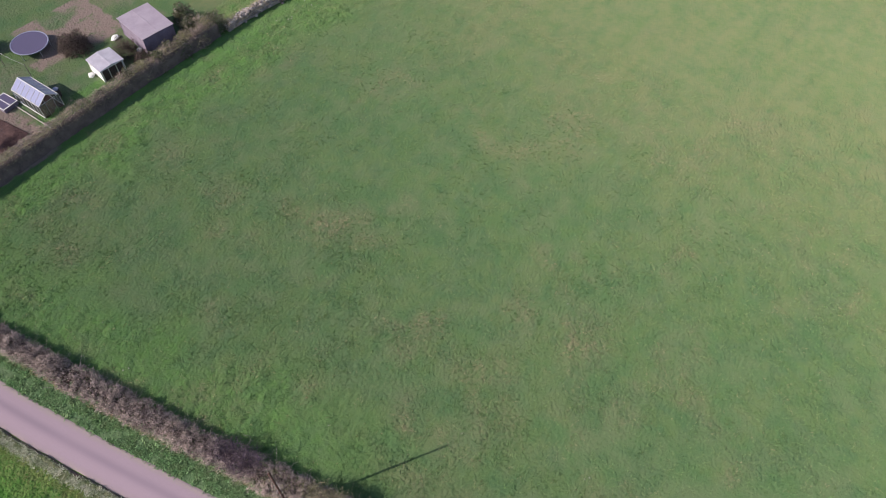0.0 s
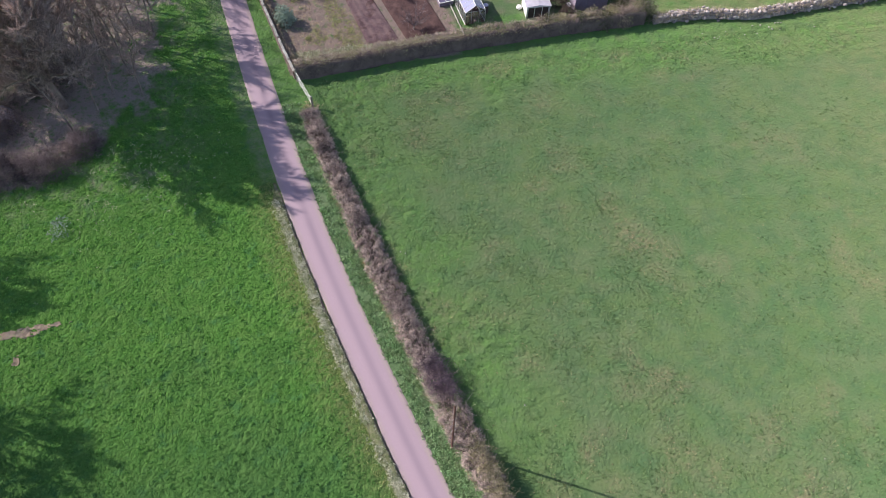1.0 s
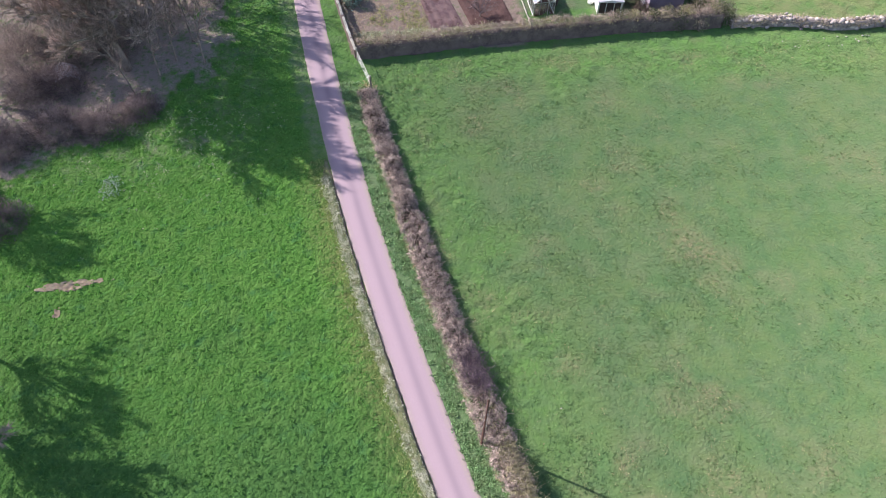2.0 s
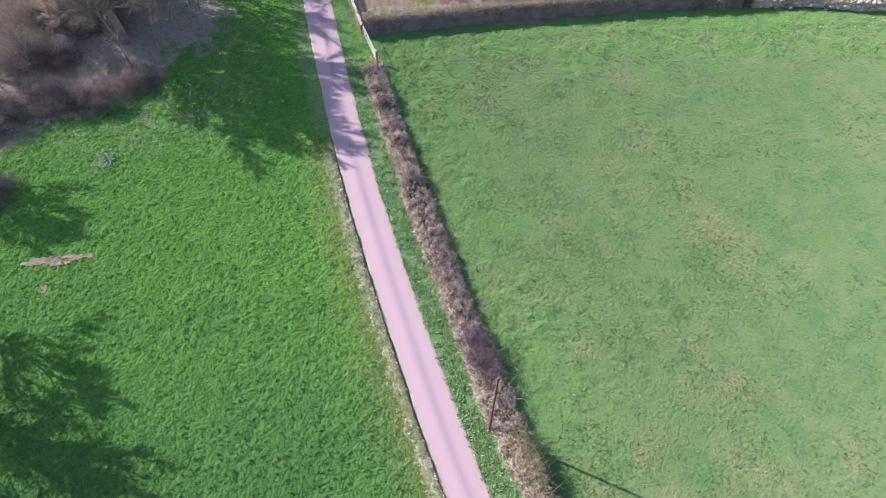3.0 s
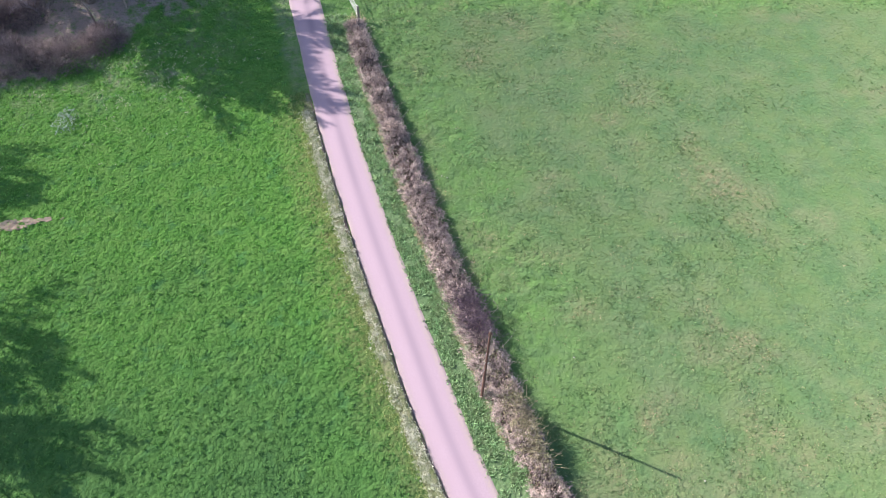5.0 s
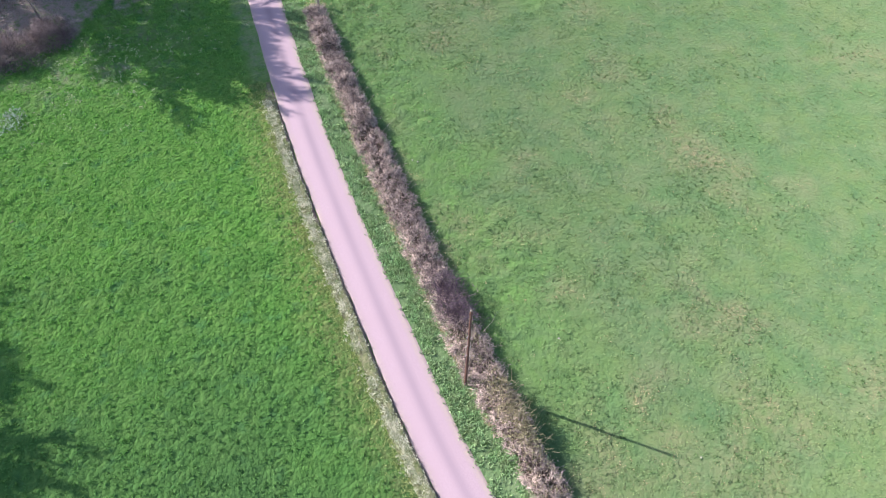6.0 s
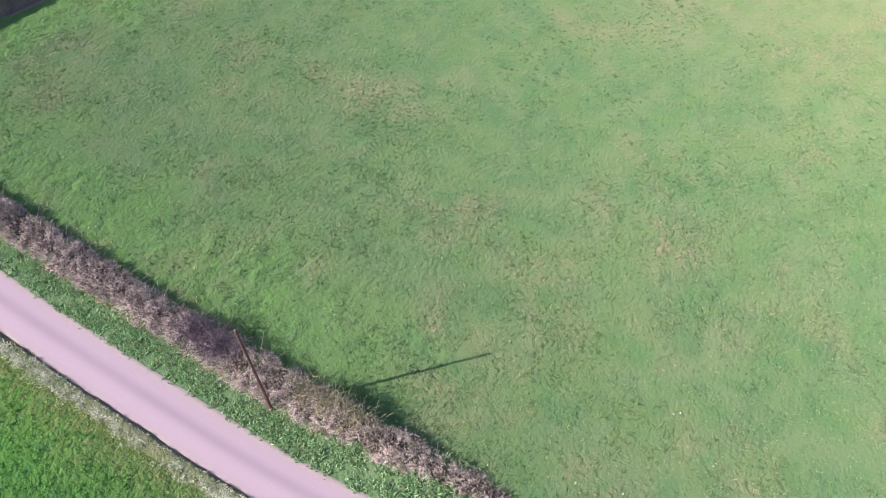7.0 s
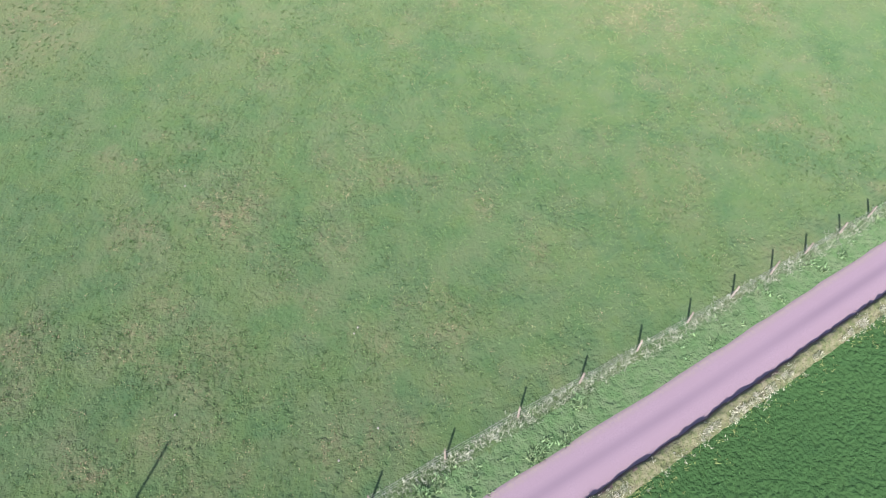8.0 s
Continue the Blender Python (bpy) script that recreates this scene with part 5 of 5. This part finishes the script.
def build_fruit_tree():
    rng = np.random.default_rng(131)
    t = thing("fruit_tree", "small bare pale-twigged fruit tree in a vegetable bed", "tree", (7.3, 59.2, 0.05))
    main, fine = [], []
    for k in range(18):
        a = k * 2.4
        pts = branch_points(rng, (0, 0, 0.5), (math.cos(a), math.sin(a), rng.uniform(0.5, 1.6)), rng.uniform(1.5, 2.4), 0, 0.12, 5)
        for i in range(5):
            main.append((pts[i], pts[i + 1], 0.03 - 0.004 * i, 0.026 - 0.004 * i))
        for j in range(2, 6):
            for _ in range(3):
                q = pts[j] + Vector(rng.normal(0, 0.36, 3)) + Vector((0, 0, 0.2))
                fine.append((pts[j], q, 0.014, 0.007))
    part("trunk", rod((0, 0, -0.1), (0, 0, 0.55), 0.07, 0.05, 8), M_BARK, t)
    for nm, st in (("branchwork", main), ("twig_tangle", fine)):
        v, f = sticks([s[0] for s in st], [s[1] for s in st], [s[2] for s in st], [s[3] for s in st])
        tagged(part(nm, mesh_of(nm, v, f), M_BRAMBLE, t), kind="stuff")


build_fruit_tree()


# ---- small things ----
def build_patch(name, label, at, rx, ry, mat, seed):
    """A thin ragged spot of bare earth lying on the ground."""
    n = 56
    g = np.linspace(-1.3, 1.3, n)
    U, V = np.meshgrid(g, g)
    X, Y = at[0] + U * rx, at[1] + V * ry
    r = np.hypot(U, V) + 0.8 * (field_noise(X, Y, 0.45, seed) - 0.5) + 0.8 * (field_noise(X, Y, 0.16, seed + 1) - 0.5)
    Z = relief(X, Y) + np.where(r < 0.85, 0.045, -0.08)
    i = (np.arange(n - 1)[:, None] * n + np.arange(n - 1)[None]).ravel()
    f = np.stack([i, i + 1, i + 1 + n, i + n], 1)
    f = f[(r.ravel()[f] < 1.0).any(1)]
    return tagged(part(name, mesh_of(name, np.stack([X, Y, Z], 2).reshape(-1, 3), f), mat), label, "bare earth", kind="stuff")


build_patch("worn_patch", "scraped patch of bare pale sandy earth", (-27.1, 30.9), 1.8, 0.42, M_SAND, 141)
build_patch("worn_patch", "scraped patch of bare pale sandy earth", (-24.9, 31.25), 1.5, 0.26, M_SAND, 142)
build_patch("worn_patch", "small patch of bare pale sandy earth", (-26.7, 28.8), 0.3, 0.45, M_SAND, 143)


def build_blooms():
    rng = np.random.default_rng(151)
    n = 420
    x, y = rng.normal(-20, 5.0, n), rng.normal(44.5, 3.2, n)
    keep = (x - lane(y) < -4) & (field_noise(x, y, 2.0, 152) > 0.42)
    x, y = x[keep], y[keep]
    z = relief(x, y) + 0.18
    p = np.repeat(np.stack([x, y, z], 1), 7, 0) + rng.normal(0, 0.09, (len(x) * 7, 3)) * np.array([1, 1, 0.3])
    v, f = leaves(p, 0.05, rng)
    tagged(part("spring_flowers", mesh_of("spring_flowers", v, f), M_BLOOM), "scattered pale spring flowers in the meadow", "flowers", kind="stuff")


build_blooms()


def build_weeds():
    rng = np.random.default_rng(161)
    x, y = rng.uniform(-5.5, 3.2, 2200), rng.uniform(56.0, 68.5, 2200)
    strip = np.abs(x - np.interp(y, [57, 67], [1.0, -1.0]) + 0.9 * (field_noise(x, y, 1.0, 165) - 0.5)) < 1.0
    keep = (strip | (field_noise(x, y, 1.6, 162) > 0.8)) & (x - lane(y) > 3.6)
    grass("garden_weeds", "yellowed weeds and dead stalks in a garden plot", (x[keep], y[keep]), 0.12, 0.04, 2.2, 6, M_WEED, 163, 0.14)
    x, y = rng.uniform(-5.8, 2.4, 1700), rng.uniform(56.5, 69, 1700)
    keep = (x - lane(y) > 3.8) & (field_noise(x, y, 1.2, 166) > rng.uniform(0.25, 0.75, len(x)))
    grass("plot_stubble", "flattened brown stalks on bare garden soil", (x[keep], y[keep]), 0.07, 0.022, 3.2, 5, M_STRAW, 167, 0.14)
    x, y = rng.uniform(-5.0, 12.0, 1500), rng.uniform(56.0, 57.8, 1500)
    grass("border_stalks", "pale dead stalks along a garden border", (x, y), 0.22, 0.03, 1.4, 5, M_PALE, 164, 0.10)


build_weeds()


def build_wool():
    """Scraps of pale wool and pale stones lying in the pasture."""
    rng = np.random.default_rng(171)
    spots = [(1.95, 33.2), (2.3, 33.0), (3.3, 37.5), (12.2, 2.55), (17.1, 3.2), (17.4, 3.0), (14.2, 11.5), (11.0, 4.4), (27.7, 11.7), (8.6, 19.0), (33.0, 16.0), (30.0, 25.0)]
    spots += [(float(a), float(b)) for a, b in zip(rng.normal(42, 4.0, 18), rng.uniform(52.6, 54.2, 18))]
    spots += [(float(a), float(b)) for a, b in zip(rng.uniform(7, 48, 16), rng.uniform(-25, 50, 16))]
    for i, (x, y) in enumerate(spots):
        if x - float(lane(y)) < 5.0:
            continue
        z = float(relief(np.array([x]), np.array([y]))[0])
        bm = bmesh.new()
        bmesh.ops.create_icosphere(bm, subdivisions=1, radius=1)
        r = 0.045 if i < 10 else (rng.uniform(0.05, 0.09) if y > 52.5 else rng.uniform(0.02, 0.035))
        for v in bm.verts:
            v.co = Vector((v.co.x * r * rng.uniform(0.8, 1.8), v.co.y * r * rng.uniform(0.7, 1.3), v.co.z * r * 0.5)) + Vector((x, y, z + r * 0.45 + 0.02))
        tagged(part("wool_scrap", bm, M_COPING), "scrap of pale sheep's wool on the grass", "wool", "wool in the pasture")


build_wool()


def build_dung():
    rng = np.random.default_rng(181)
    n = 520
    x, y = rng.uniform(4, 40, n), rng.uniform(-5, 46, n)
    keep = (x - lane(y) > 5.5) & (field_noise(x, y, 6.0, 182) > 0.4) & (y < 52)
    x, y = x[keep], y[keep]
    p = np.repeat(np.stack([x, y, relief(x, y) + 0.05], 1), 4, 0) + rng.normal(0, 0.05, (len(x) * 4, 3)) * np.array([1, 1, 0.2])
    v, f = leaves(p, 0.05, rng)
    tagged(part("dark_tufts", mesh_of("dark_tufts", v, f), M_DARKLEAF), "small dark weeds and dung spots in the pasture", "weeds", kind="stuff")


build_dung()


def build_den():
    """A small tarpaulin-covered den among the bushes."""
    d = thing("tarpaulin_den", "small den under a faded mauve tarpaulin", "den", (-31.2, 53.2, 0), 20)
    n = 10
    bm = bmesh.new()
    rows = []
    for j in range(4):
        y = -1.0 + 2.0 * j / 3
        rows.append([bm.verts.new((math.cos(math.pi * i / n) * 1.1, y, math.sin(math.pi * i / n) * (1.1 + 0.08 * math.sin(3 * j + i)))) for i in range(n + 1)])
    for j in range(3):
        for i in range(n):
            bm.faces.new((rows[j][i], rows[j][i + 1], rows[j + 1][i + 1], rows[j + 1][i]))
    bmesh.ops.solidify(bm, geom=bm.faces[:], thickness=0.03)
    part("cover", bm, M_ROOF_PALE, d)
    for y in (-0.98, 0.98):
        part("hoop", rod((-1.06, y, 0), (-0.75, y, 0.75), 0.025, 0.025, 6), M_POST, d)
        part("hoop", rod((1.06, y, 0), (0.75, y, 0.75), 0.025, 0.025, 6), M_POST, d)


build_den()


def build_water_butt():
    w = thing("water_butt", "dark plastic water butt beside the greenhouse", "water butt", (14.95, 60.7, 0))
    bm = rod((0, 0, 0), (0, 0, 0.45), 0.26, 0.31, 16)
    rod((0, 0, 0.45), (0, 0, 0.9), 0.31, 0.27, 16, bm)
    barrel = part("barrel", bm, M_TWIG_DARK, w)
    part("lid", rod((0, 0, 0.9), (0, 0, 0.95), 0.29, 0.24, 16), M_PAD, barrel, "pale blue lid")
    part("tap", box((0.05, 0.12, 0.05), (0, -0.30, 0.2), 0.01), M_STEEL, barrel)


build_water_butt()


def build_sack(at, turn, size):
    bm = bmesh.new()
    bmesh.ops.create_icosphere(bm, subdivisions=2, radius=1)
    for v in bm.verts:
        k = 1 + 0.12 * math.sin(5 * v.co.x + 3 * v.co.z) + 0.08 * math.sin(7 * v.co.y)
        v.co = Vector((v.co.x * size[0] * k, v.co.y * size[1] * k, max(v.co.z, -0.75) * size[2] * k + 0.75 * size[2]))
    ob = tagged(part("rubble_sack", bm, M_WHITE), "full white builder's sack beside a shed", "sack", "sacks by the shed")
    ob.matrix_basis = pose(*at, 0, 0, turn)


build_sack((23.3, 63.6, 0), 20, (0.5, 0.35, 0.2))
build_sack((23.75, 60.3, 0), 70, (0.4, 0.28, 0.18))
build_sack((11.85, 67.8, 0), 10, (0.22, 0.2, 0.2))
build_sack((18.55, 60.7, 0), 40, (0.34, 0.3, 0.26))


def build_washing_line():
    w = thing("washing_line", "sagging pale washing line between two thin posts", "washing line")
    ends = ((13.9, 68.2), (14.6, 64.4))
    for x, y in ends:
        part("post", rod((x, y, -0.1), (x, y, 1.95), 0.035, 0.03, 8), M_POST, w)
    bm = bmesh.new()
    n = 10
    pts = [(ends[0][0] + (ends[1][0] - ends[0][0]) * k / n, ends[0][1] + (ends[1][1] - ends[0][1]) * k / n, 1.9 - 0.8 * (k / n) * (1 - k / n)) for k in range(n + 1)]
    for a, b in zip(pts[:-1], pts[1:]):
        rod(a, b, 0.012, 0.012, 6, bm)
    part("line", bm, M_WIRE, w, "pale plastic-coated line")


build_washing_line()
